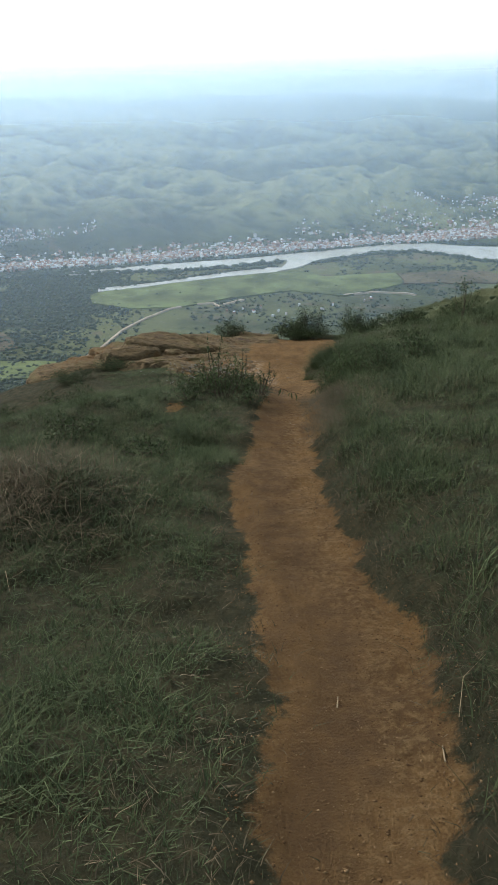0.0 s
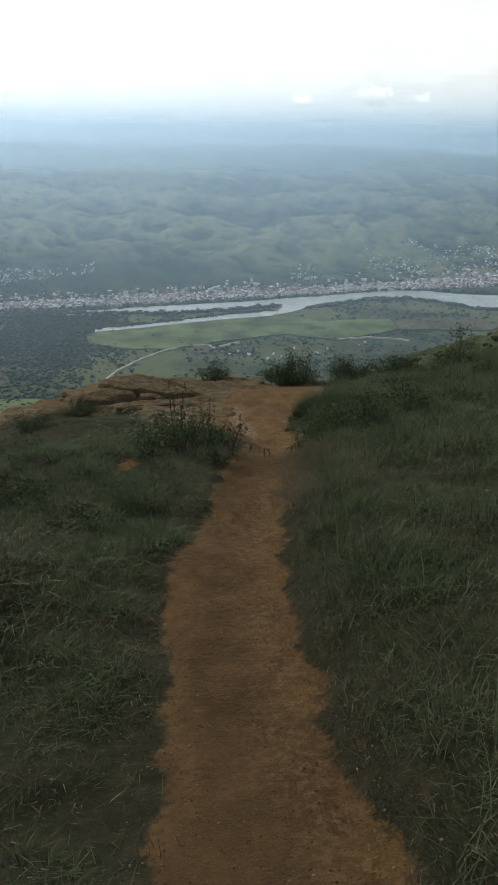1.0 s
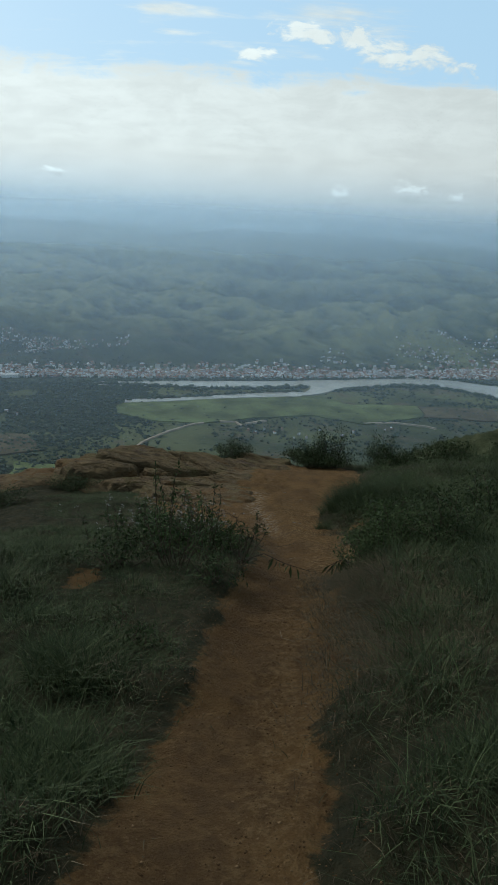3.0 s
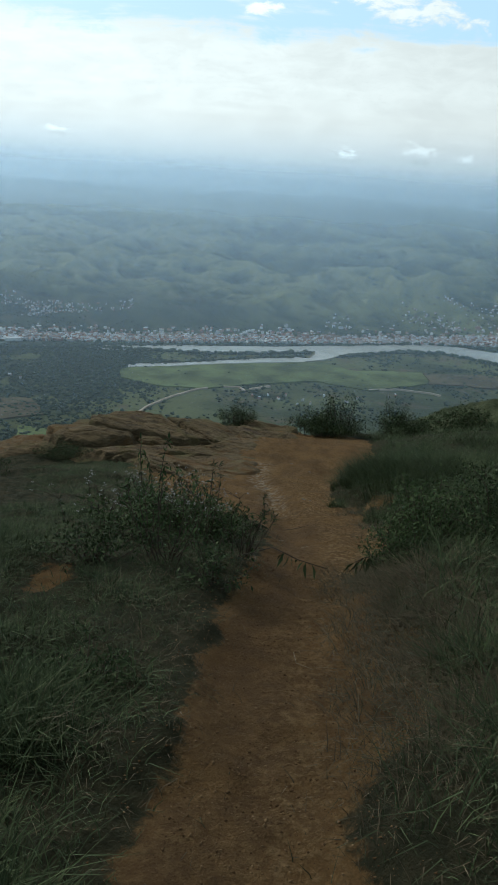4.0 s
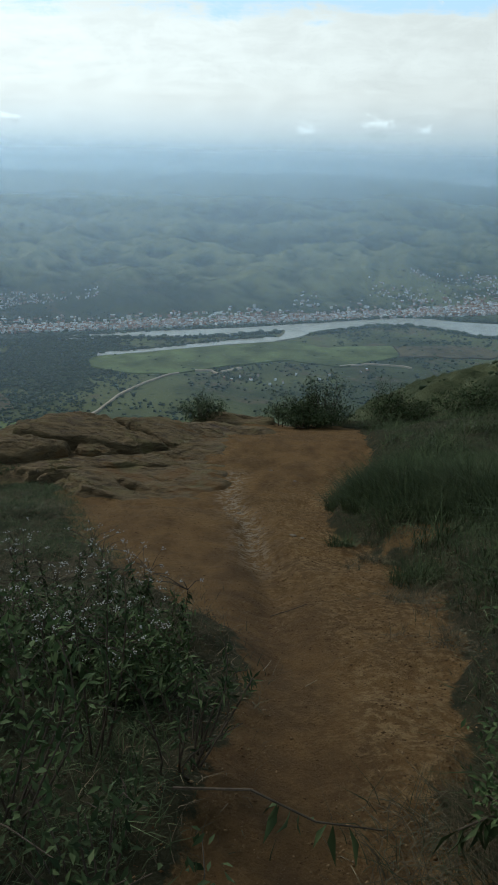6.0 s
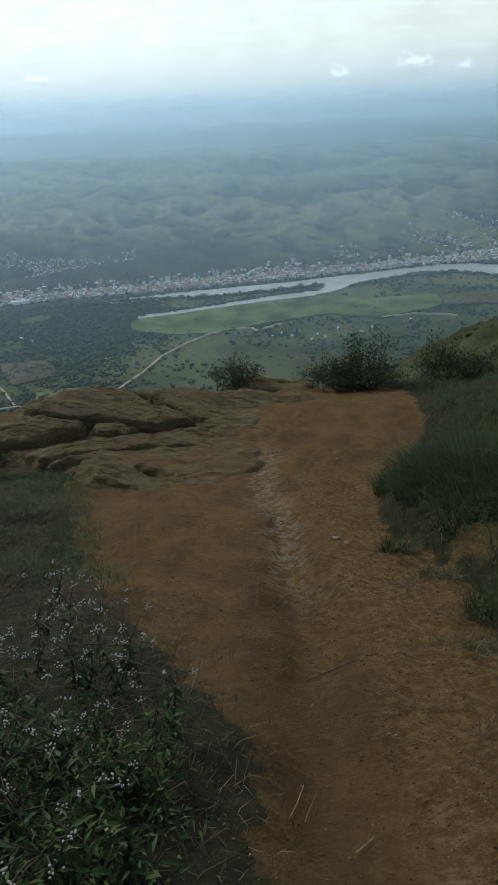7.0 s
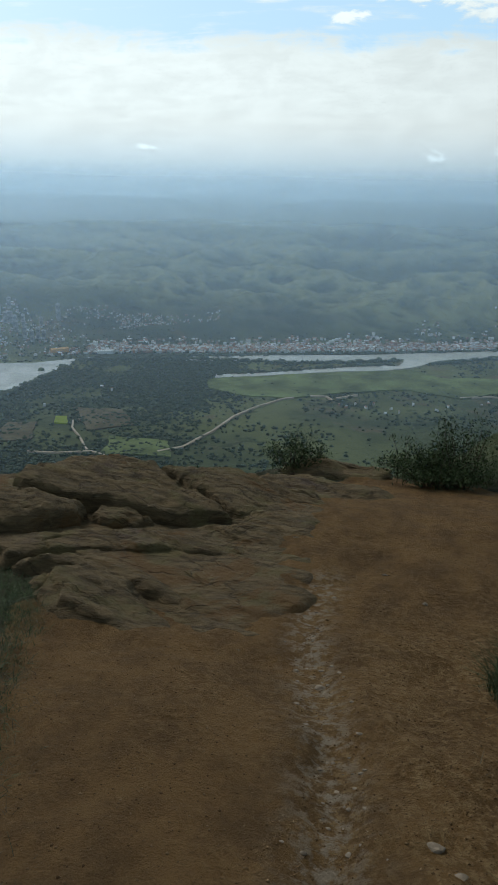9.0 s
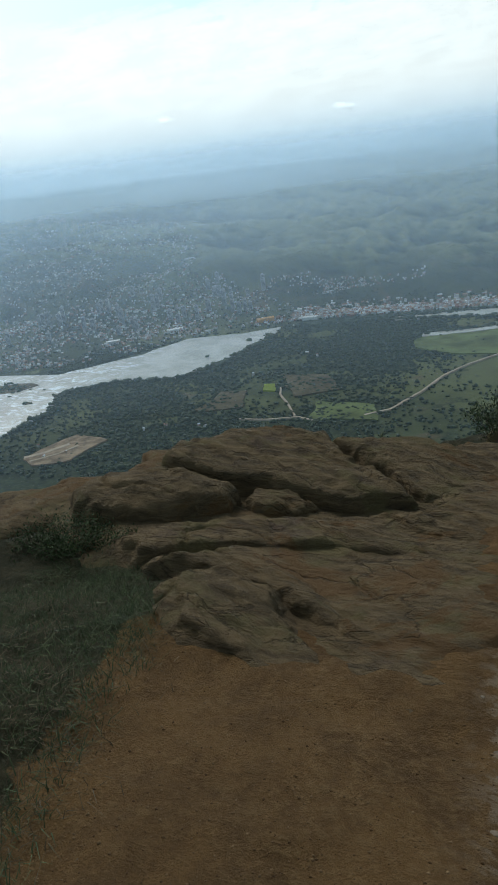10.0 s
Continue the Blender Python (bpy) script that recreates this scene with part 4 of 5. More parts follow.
def slab(parent, x, y, top, half_x, half_y, turn, tilt_x=0.0, tilt_y=0.0, dome=0.08, depth=0.7, seed=0, power=3.2, rough=0.05):
    """One weathered slab: an uneven rounded plan, a layered top and steep worn sides."""
    rings = np.concatenate([np.linspace(0.0, 0.94, 26), [0.965, 0.982, 0.995, 1.0, 1.0, 0.985, 0.97, 0.95]])
    drop = np.concatenate([np.zeros(26), [0.008, 0.03, 0.08, 0.16, 0.28, 0.45, 0.7, 1.0]])
    n_turn = 84
    verts, faces = [], []
    c, s = math.cos(radians(turn)), math.sin(radians(turn))
    for k, (r, q) in enumerate(zip(rings, drop)):
        for j in range(n_turn):
            a = 2 * math.pi * j / n_turn
            ca, sa = math.cos(a), math.sin(a)
            rad = (abs(ca) ** power + abs(sa) ** power) ** (-1 / power)
            rad *= 1 + 0.20 * noise.noise((ca * 1.3 + seed * 7.1, sa * 1.3, seed)) + 0.10 * noise.noise((ca * 3.3 + seed, sa * 3.3, 3.0)) + 0.04 * noise.noise((ca * 9 + seed, sa * 9, 5.0))
            u, v = ca * rad * r * half_x, sa * rad * r * half_y
            px, py = x + c * u - s * v, y + s * u + c * v
            h = dome * (1 - r ** 5) + tilt_x * u + tilt_y * v
            h += rough * noise.fractal((px * 1.6, py * 1.6, seed), 0.9, 2.1, 5) * (1 - q)
            h += float(strata(px, py)) * (1 - q)
            side = 0.05 * noise.fractal((px * 3, py * 3, q * 4 + seed), 0.9, 2.0, 3) * q ** 0.5
            verts.append((px + side * ca, py + side * sa, top + h - depth * q))
    for k in range(len(rings) - 1):
        for j in range(n_turn):
            a, b = k * n_turn + j, k * n_turn + (j + 1) % n_turn
            if k == 0:
                faces.append((a, a + n_turn, b + n_turn))
            else:
                faces.append((a, a + n_turn, b + n_turn, b))
    bm_verts = [(v[0], v[1], v[2]) for v in verts]
    return mesh_object("slab", bm_verts, faces, M_ROCK, parent, smooth=True)


def inside_by(x, y, poly):
    """How far a place lies inside an outline (outside: minus)."""
    x, y = np.asarray(x, float), np.asarray(y, float)
    best, inside = np.full(x.shape, 1e9), np.zeros(x.shape, bool)
    for (x0, y0), (x1, y1) in zip(poly, poly[1:] + poly[:1]):
        s = np.clip(((x - x0) * (x1 - x0) + (y - y0) * (y1 - y0)) / ((x1 - x0) ** 2 + (y1 - y0) ** 2), 0, 1)
        best = np.minimum(best, np.hypot(x - x0 - s * (x1 - x0), y - y0 - s * (y1 - y0)))
        inside ^= ((y0 > y) != (y1 > y)) & (x < x0 + (y - y0) * (x1 - x0) / (y1 - y0 + 1e-9))
    return np.where(inside, best, -best)


outcrop = empty("rock_outcrop", (0, 0, 0), "weathered brown and ochre bedrock slabs at the hill's brink", "rock")
ROCK_RIM = [(-1.66, 14.0), (-1.42, 13.62), (-0.98, 13.46), (-0.52, 13.28), (-0.28, 13.12), (-0.05, 13.24), (-0.06, 13.7), (0.14, 14.3), (0.2, 15.0), (0.2, 16.0), (0.15, 17.0), (-3.4, 17.3), (-3.7, 15.3), (-2.6, 14.45), (-2.0, 14.25)]


def bedrock(x, y):
    """The rock floor between the slabs, its rim sinking under the dirt and grit lying in its hollows."""
    z = np.interp(y, (12.8, 13.4, 14.3, 15.4, 16.5, 17.4), (-3.54, -3.65, -3.82, -3.97, -4.12, -4.42)) + 0.03 * np.clip(-0.6 - x, 0, 1.2)
    z = z + strata(x, y) - 0.012 + 0.04 * smooth01((x + 1.0) / 0.5)
    s = inside_by(x, y, ROCK_RIM) + 0.14 * vnoise(x, y, 0.55, 441, 3) + 0.05 * vnoise(x, y, 0.13, 451, 2)
    return z - 0.24 * (1 - smooth01((s + 0.24) / 0.50)) - 1.0 * np.maximum(-s - 0.1, 0) - 0.9 * np.maximum(y - 17.0, 0)


def ledge(outline, top, slope_x, slope_y, worn=0.09, fall=4.0, seed=0, rough=0.035, swell=0.0, step=0.016, sink=0.11):
    """One slab of bedrock with the given outline: a gently sloping layered top, worn rounded edges and steep sides sunk in the rock below."""
    px, py = np.array(outline).T
    cx, cy = px.mean(), py.mean()
    xs, ys = np.arange(px.min() - 0.2, px.max() + 0.2, step), np.arange(py.min() - 0.2, py.max() + 0.2, step)
    gx, gy = np.meshgrid(xs, ys)
    inner = inside_by(gx, gy, outline)
    s = inner + 0.06 * vnoise(gx, gy, 0.28, 500 + seed, 3) + 0.022 * vnoise(gx, gy, 0.07, 520 + seed, 2)
    z = top + slope_x * (gx - cx) + slope_y * (gy - cy) + swell * smooth01(s / 0.35)
    z = z + 0.9 * strata(gx + 0.37 * seed, gy - 0.21 * seed) + rough * vnoise(gx, gy, 0.55, 540 + seed, 5, 0.6) - 0.03 * np.abs(vnoise(gx + 0.4 * gy, gy * 1.8, 0.26, 550 + seed, 3, 0.55))
    z = z - sink * smooth01((gx + 0.85) / 0.85)
    bite = np.clip((worn - s) / worn, 0, 1)
    z = z - worn * (1 - np.sqrt(np.maximum(1 - bite ** 2, 0))) - fall * np.maximum(-s, 0) * (1 + 0.3 * vnoise(gx, gy, 0.1, 560 + seed, 2))
    # a few open joints across the slab
    joint = np.abs(vnoise(gx * 0.8 + 0.5 * gy, gy * 0.9 - 0.2 * gx, 0.75, 580 + seed, 3))
    z = z - 0.030 * np.exp(-(joint / 0.016) ** 2)
    keep = (s > -0.17)
    idx = np.full(gx.shape, -1)
    idx[keep] = np.arange(keep.sum())
    verts = np.stack([gx, gy, z], -1)[keep]
    quads = np.stack([idx[:-1, :-1], idx[:-1, 1:], idx[1:, 1:], idx[1:, :-1]], -1).reshape(-1, 4)
    return soup("slab", verts, quads[(quads >= 0).all(1)], M_ROCK, 4, smooth=True, parent=outcrop)


grid_object("slab", np.arange(-3.5, 0.75, 0.02), np.arange(12.9, 17.6, 0.02), bedrock, M_ROCK, parent=outcrop)
ledge([(-2.82, 15.78), (-2.25, 15.70), (-1.77, 15.70), (-1.21, 15.66), (-0.79, 15.90), (-1.02, 16.09), (-1.30, 16.28), (-1.62, 16.60), (-1.80, 16.85), (-2.2, 16.80), (-2.6, 16.55), (-2.9, 16.2)], -3.83, -0.085, -0.05, 0.06, 2.4, 1, 0.04, 0.02)
ledge([(-1.66, 16.74), (-1.30, 16.42), (-0.97, 16.15), (-0.72, 15.95), (-0.40, 16.05), (-0.1, 16.3), (0.12, 16.7), (-0.1, 17.1), (-0.7, 17.15), (-1.2, 17.05)], -4.00, -0.085, -0.05, 0.06, 1.6, 2, 0.04)
ledge([(-3.36, 15.15), (-3.15, 14.96), (-2.75, 14.92), (-2.35, 15.03), (-2.0, 15.3), (-2.02, 15.55), (-2.35, 15.66), (-2.8, 15.72), (-3.2, 15.5)], -3.765, -0.06, -0.03, 0.13, 6.0, 3, 0.045, 0.05)
ledge([(-1.97, 15.42), (-1.85, 15.37), (-1.5, 15.42), (-1.39, 15.54), (-1.7, 15.66), (-1.93, 15.62)], -3.87, -0.08, 0.0, 0.07, 3.0, 4, 0.02, 0.02)
ledge([(-2.5, 14.6), (-2.23, 14.46), (-1.88, 14.65), (-1.55, 14.80), (-1.11, 14.95), (-0.7, 14.93), (-0.39, 15.08), (-0.05, 15.1), (0.08, 15.5), (-0.2, 15.75), (-0.5, 15.72), (-0.9, 15.55), (-1.25, 15.38), (-1.9, 15.14), (-2.26, 14.90)], -3.86, -0.03, -0.11, 0.05, 1.3, 5, 0.03, sink=0.05)
ledge([(-1.68, 14.05), (-1.44, 13.66), (-1.12, 13.53), (-0.84, 13.43), (-0.56, 13.36), (-0.31, 13.20), (-0.07, 13.26), (-0.10, 13.5), (-0.23, 13.66), (-0.5, 13.60), (-0.68, 13.66), (-0.96, 13.92), (-1.23, 14.2), (-1.52, 14.28)], -3.67, -0.15, -0.12, 0.05, 0.5, 6, 0.03, sink=-0.06)
ledge([(-0.78, 14.04), (-0.63, 13.76), (-0.4, 13.73), (-0.2, 13.75), (-0.13, 13.95), (-0.46, 14.0)], -3.745, -0.16, -0.10, 0.05, 1.0, 7, 0.025, sink=-0.04)
ledge([(-1.98, 14.36), (-1.54, 14.3), (-1.17, 14.24), (-0.75, 13.98), (-0.62, 14.04), (-0.99, 14.36), (-1.3, 14.6), (-1.63, 14.68)], -3.745, -0.11, -0.16, 0.05, 0.8, 8, 0.03)
ledge([(-0.94, 14.57), (-0.47, 14.2), (-0.22, 14.3), (-0.28, 14.46), (-0.71, 14.76)], -3.845, -0.12, -0.12, 0.04, 0.9, 9, 0.025, sink=-0.02)
slab(outcrop, -4.25, 15.70, -4.36, 0.85, 0.62, 12, 0.16, -0.06, 0.12, 1.5, 9, 2.8)
slab(outcrop, -2.5, 17.0, -4.40, 1.4, 0.5, -10, 0.0, 0.0, 0.06, 1.6, 10, 4.0)
slab(outcrop, 0.05, 19.75, -5.02, 0.75, 0.40, -8, 0.0, 0.0, 0.08, 0.9, 11, 3.0)
slab(outcrop, -0.1, 17.5, -4.38, 0.8, 0.55, -15, 0.0, -0.12, 0.03, 0.6, 14, 4.0)


# ---- grass ----
def blades(name, x, y, z, length, width, lean, mat, parent=None, **kw):
    """Bent blades of grass, each two quads and a tip, standing at the given places."""
    n = len(x)
    a = rng.uniform(0, 2 * math.pi, n)
    b = a + rng.normal(0, 0.5, n)
    side = np.stack([np.cos(a), np.sin(a), np.zeros(n)], -1)
    to = np.stack([-np.sin(b), np.cos(b), np.zeros(n)], -1)
    root = np.stack([x, y, z - 0.02], -1)
    up = np.array((0, 0, 1.0))
    rows = []
    for s, w in ((0.0, 1.0), (0.5, 0.8), (1.0, 0.0)):
        mid = root + up * (length * (s - 0.32 * lean * s * s))[:, None] + to * (length * lean * s * s)[:, None]
        if w:
            rows += [mid - side * (width * w / 2)[:, None], mid + side * (width * w / 2)[:, None]]
        else:
            rows.append(mid)
    verts = np.stack(rows, 1).reshape(-1, 3)
    o = (np.arange(n) * 5)[:, None]
    tris = np.concatenate([o + np.array([[0, 1, 3]]), o + np.array([[0, 3, 2]]), o + np.array([[2, 3, 4]])])
    return soup(name, verts, tris, mat, 3, parent=parent, **kw)


def edge_distance(x, y):
    left, right = edges(y)
    return np.maximum(left - x, x - right)


def on_rock(x, y):
    hit = in_poly(x, y, [(-3.7, 15.4), (-2.3, 14.6), (-1.45, 13.75), (-0.98, 13.5), (-0.1, 13.4), (0.3, 14.2), (0.4, 16.9), (-3.4, 17.2)])
    return hit | in_poly(x, y, [(-5.2, 14.7), (-3.5, 14.5), (-3.4, 15.9), (-5.2, 16)])


def field(n, x_range, y_range, weight):
    x, y = rng.uniform(*x_range, n), rng.uniform(*y_range, n)
    keep = (rng.random(n) < weight(x, y)) & ~on_rock(x, y)
    x, y = x[keep], y[keep]
    return x, y, hill(x, y)


def tuft(x, y, scale=0.16, seed=151):
    return np.clip(0.65 + 0.9 * vnoise(x, y, scale, seed, 3), 0, 1)


def green_left(x, y):
    e = edge_distance(x, y) + 0.10 * vnoise(x, y, 0.22, 155, 3)
    wide = 0.34 + 0.75 * smooth01((y - 9.2) / 1.2)
    return (1 - 0.45 * smooth01((y - 9.6) / 1.2)) * smooth01((e + 0.02) / wide) * tuft(x, y) * np.where(x < 0.3, 1, 0) * np.where(y < 14.2 - 0.3 * (x < -1), 1, 0.3) * (1 - 0.9 * np.exp(-(((x + 0.9) / 0.24) ** 2 + ((y - 7.7) / 0.32) ** 2)))


def green_right(x, y):
    e = edge_distance(x, y)
    bare = np.exp(-(((x - 1.5) / 0.33) ** 2 + ((y - 11.25) / 0.3) ** 2))
    dry = 0.36 * smooth01((y - 5.9) / 0.5) * (1 - smooth01((y - 7.5) / 0.5))
    return smooth01((e + 0.05 + 0.10 * vnoise(x, y, 0.22, 157, 3) - dry) / 0.32) * tuft(x, y, 0.2, 161) * np.where(x > 0.3, 1, 0) * (1 - 0.95 * bare)


def near_dense(weight):
    def thinned(x, y):
        far = np.hypot(np.maximum(np.abs(x - 0.3) - 1.0, 0), np.maximum(y - 9.5, 0) * 0.6)
        return weight(x, y) * np.clip(1.25 - 0.20 * far, 0.30, 1.0)
    return thinned


gx, gy, gz = field(520000, (-5.2, 0.4), (0.9, 14.8), near_dense(green_left))
tall = np.clip(0.75 + 0.6 * vnoise(gx, gy, 0.7, 171, 2), 0.5, 1.3) * (0.55 + 1.15 * tuft(gx, gy, 0.30, 172) ** 2)
blades("grass", gx, gy, gz, tall * (0.9 + 0.45 * smooth01((gy - 3.0) / 1.2) * (1 - smooth01((gy - 7.5) / 1.5))) * (1 - 0.62 * smooth01((gy - 9.6) / 1.4)) * np.clip(0.5 + edge_distance(gx, gy), 0.5, 1) * rng.uniform(0.05, 0.135, len(gx)), rng.uniform(0.0024, 0.0050, len(gx)), rng.uniform(0.4, 1.6, len(gx)), M_GRASS,
       label="low tangled green hillside grass with dry stalks", category="grass", kind="stuff")
gx, gy, gz = field(460000, (0.6, 6.4), (0.9, 20.0), near_dense(green_right))
tall = np.clip(0.75 + 0.7 * vnoise(gx, gy, 0.8, 181, 2), 0.35, 1.4) * (0.5 + 1.0 * tuft(gx, gy, 0.34, 182) ** 2) * np.clip(0.45 + edge_distance(gx, gy) / 0.5, 0.45, 1)
blades("grass", gx, gy, gz, tall * (0.62 + 0.38 * smooth01((gy - 6.0) / 2.0)) * rng.uniform(0.12, 0.36, len(gx)), (0.7 + 0.3 * smooth01((gy - 6.0) / 2.0)) * rng.uniform(0.0035, 0.007, len(gx)), rng.uniform(0.4, 1.5, len(gx)), M_GRASS,
       label="tall green grass on the bank beside the trail", category="grass", kind="stuff")


def straw(x, y):
    e = edge_distance(x, y)
    return (0.10 * smooth01((e + 0.22) / 0.16) + np.where(x < 0.3, 0.55, 0.8) * smooth01((e + 0.05) / 0.14)) * (1 - smooth01((e - 0.35) / 0.35)) * tuft(x + 0.05 * vnoise(y, x, 0.2, 193, 2), y, 0.12, 191) * np.clip(0.75 + 0.9 * vnoise(x, y, 0.5, 195, 2), 0.1, 1)


gx, gy, gz = field(260000, (-1.6, 2.4), (0.9, 14.5), straw)
blades("dry_grass", gx, gy, gz, rng.uniform(0.025, 0.085, len(gx)), rng.uniform(0.0022, 0.0045, len(gx)), rng.uniform(0.6, 1.7, len(gx)), M_DRY,
       label="matted dry grass along the trail's edges", category="grass", kind="stuff")
gx, gy, gz = field(30000, (-2.4, -0.6), (3.2, 5.6), lambda x, y: np.exp(-(((x + 1.55) / 0.5) ** 2 + ((y - 4.2) / 0.6) ** 2)) * tuft(x, y))
blades("dry_grass", gx, gy, gz, rng.uniform(0.08, 0.25, len(gx)), rng.uniform(0.003, 0.006, len(gx)), rng.uniform(0.5, 1.6, len(gx)), M_DRY,
       label="mound of tangled dry grass on the slope", category="grass", kind="stuff")


gx, gy, gz = field(60000, (-2.9, -0.5), (11.0, 14.4), lambda x, y: smooth01(edge_distance(x, y) / 0.2) * (1 - smooth01((edge_distance(x, y) - 1.3) / 0.6)) * tuft(x, y, 0.2, 211))
blades("dry_grass", gx, gy, gz, rng.uniform(0.025, 0.10, len(gx)), rng.uniform(0.0025, 0.005, len(gx)), rng.uniform(0.5, 1.6, len(gx)), M_GRASS,
       label="short stubbly grass below the rocks", category="grass", kind="stuff")


gx, gy, gz = field(90000, (0.5, 1.6), (5.6, 8.2), lambda x, y: smooth01((y - 5.7) / 0.5) * np.exp(-((x - 0.78 - 0.03 * y) / 0.24) ** 2) * tuft(x, y, 0.15, 221))
blades("dry_grass", gx, gy, gz, rng.uniform(0.04, 0.15, len(gx)), rng.uniform(0.0020, 0.0038, len(gx)), rng.uniform(1.0, 1.9, len(gx)), M_DRY,
       label="flattened dry grass litter beside the trail", category="grass", kind="stuff")


gx, gy, gz = field(70000, (-2.6, 0.0), (9.6, 13.9), lambda x, y: smooth01(edge_distance(x, y) / 0.2) * (1 - smooth01((edge_distance(x, y) - 1.0) / 0.6)) * np.clip(0.3 + 1.3 * vnoise(x, y, 0.35, 213, 3), 0, 1))
blades("dry_grass", gx, gy, gz, rng.uniform(0.03, 0.09, len(gx)), rng.uniform(0.002, 0.004, len(gx)), rng.uniform(0.6, 1.7, len(gx)), M_DRY,
       label="brown withered patches in the short grass", category="grass", kind="stuff")


gx, gy, gz = field(70000, (0.75, 2.0), (8.9, 11.8), lambda x, y: np.clip(1.9 * vnoise(x, y, 0.24, 215, 3) - 0.35, 0, 1) * smooth01((x - 0.85) / 0.35))
blades("dry_grass", gx, gy, gz, rng.uniform(0.03, 0.11, len(gx)), rng.uniform(0.0022, 0.0042, len(gx)), rng.uniform(0.7, 1.8, len(gx)), M_DRY,
       label="withered tufts of grass on the bare earth bank", category="grass", kind="stuff")


# ---- shrubs and herbs ----
def rod(bm, points, r0, r1, sides=5):
    last = None
    pts = [Vector(p) for p in points]
    for i, p in enumerate(pts):
        d = (pts[min(i + 1, len(pts) - 1)] - pts[max(i - 1, 0)]).normalized()
        u = d.orthogonal().normalized()
        v = d.cross(u)
        r = r0 + (r1 - r0) * i / (len(pts) - 1)
        ring = [bm.verts.new(p + (u * math.cos(2 * math.pi * k / sides) + v * math.sin(2 * math.pi * k / sides)) * r) for k in range(sides)]
        if last:
            for k in range(sides):
                bm.faces.new((last[k], last[(k + 1) % sides], ring[(k + 1) % sides], ring[k]))
        last = ring
    bm.faces.new(last)


def leaves(name, places, ways, size, mat, parent, slim=0.36):
    """Pointed leaves folded along the middle."""
    n = len(places)
    places, ways = np.asarray(places), np.asarray(ways)
    ways = ways / np.maximum(np.linalg.norm(ways, axis=1), 1e-6)[:, None]
    ref = rng.normal(0, 1, (n, 3)) * 0.5 + np.array((0, 0, 1.0))
    side = np.cross(ways, ref)
    side /= np.maximum(np.linalg.norm(side, axis=1), 1e-6)[:, None]
    up = np.cross(side, ways)
    L = (np.asarray(size) * np.ones(n))[:, None]
    a, tip = places, places + ways * L - up * L * 0.12
    l, r = places + ways * L * 0.45 + side * L * slim / 2 + up * L * 0.06, places + ways * L * 0.45 - side * L * slim / 2 + up * L * 0.06
    m = places + ways * L * 0.5
    verts = np.stack([a, l, m, r, tip], 1).reshape(-1, 3)
    o = (np.arange(n) * 5)[:, None]
    tris = np.concatenate([o + np.array([[0, 2, 1]]), o + np.array([[1, 2, 4]]), o + np.array([[0, 3, 2]]), o + np.array([[2, 3, 4]])])
    return soup(name, verts, tris, mat, 3, parent=parent)


def shrub(at, height, spread_x, spread_y, stems, per_stem, leaf, mat, label, category="shrub", name="shrub", droop=0.1, dense=0.0, slim=0.36, upright=0.0, bare=0.15):
    """Stems fanning from the foot with leaves along them."""
    x, y = at
    z = float(hill(x, y)) - 0.03
    top = empty(name, (x, y, z), label, category)
    bm = bmesh.new()
    places, ways = [], []
    for _ in range(stems):
        a = rng.uniform(0, 2 * math.pi)
        reach = math.sqrt(rng.random())
        tip = np.array((math.cos(a) * reach * spread_x, math.sin(a) * reach * spread_y, height * rng.uniform(0.55, 1.0) * (1 - 0.45 * reach * (1 - upright))))
        foot = np.array((tip[0] * 0.25, tip[1] * 0.25, 0))
        bend = np.array((rng.normal(0, 0.06), rng.normal(0, 0.06), 0.12 * height))
        pts = [foot + (tip - foot) * s + bend * (4 * s * (1 - s)) for s in np.linspace(0, 1, 6)]
        rod(bm, pts, 0.002 + 0.003 * height, 0.0012)
        for s in rng.uniform(bare, 1.0, per_stem):
            i = min(int(s * 5), 4)
            p = pts[i] + (pts[i + 1] - pts[i]) * (s * 5 - i)
            w = rng.normal(0, 1, 3) + np.array((0, 0, 0.35 - droop))
            off = rng.normal(0, 1, 3) * dense
            off[2] = abs(off[2]) * 0.5
            places.append(p + off)
            ways.append(w)
    part("stem", bm, M_STEM, top)
    size = leaf * rng.uniform(0.6, 1.25, len(places))
    leaves("foliage", places, ways, size, mat, top, slim)
    return top


shrub((-0.60, 19.75), 0.86, 0.55, 0.40, 46, 50, 0.05, M_LEAF, "small dark rounded shrub on the brink", dense=0.06)
shrub((1.45, 19.3), 0.70, 0.95, 0.6, 110, 60, 0.055, M_LEAF, "dense dark green shrub at the trail's end", dense=0.07)
shrub((1.75, 19.4), 1.22, 0.48, 0.35, 22, 46, 0.055, M_LEAF, "tall airy leafy sprigs above a shrub", upright=0.5, bare=0.45, dense=0.07)
shrub((0.95, 19.4), 0.95, 0.35, 0.25, 5, 30, 0.055, M_LEAF, "thin leafy sprig leaning over the brink", upright=0.6, bare=0.5, dense=0.05)
shrub((3.0, 18.6), 0.75, 0.75, 0.55, 80, 50, 0.055, M_LEAF, "dark green shrub on the grassy brink", dense=0.07)
shrub((2.75, 18.9), 1.10, 0.30, 0.3, 14, 40, 0.055, M_LEAF, "upright leafy sprigs on the grassy brink", upright=0.5, bare=0.45, dense=0.06)
shrub((3.9, 17.6), 0.75, 0.8, 0.6, 80, 50, 0.055, M_LEAF, "dark green shrub on the grassy bank", dense=0.07)
shrub((5.2, 17.0), 0.65, 0.7, 0.6, 60, 50, 0.055, M_LEAF, "dark green shrub on the grassy bank", dense=0.07)
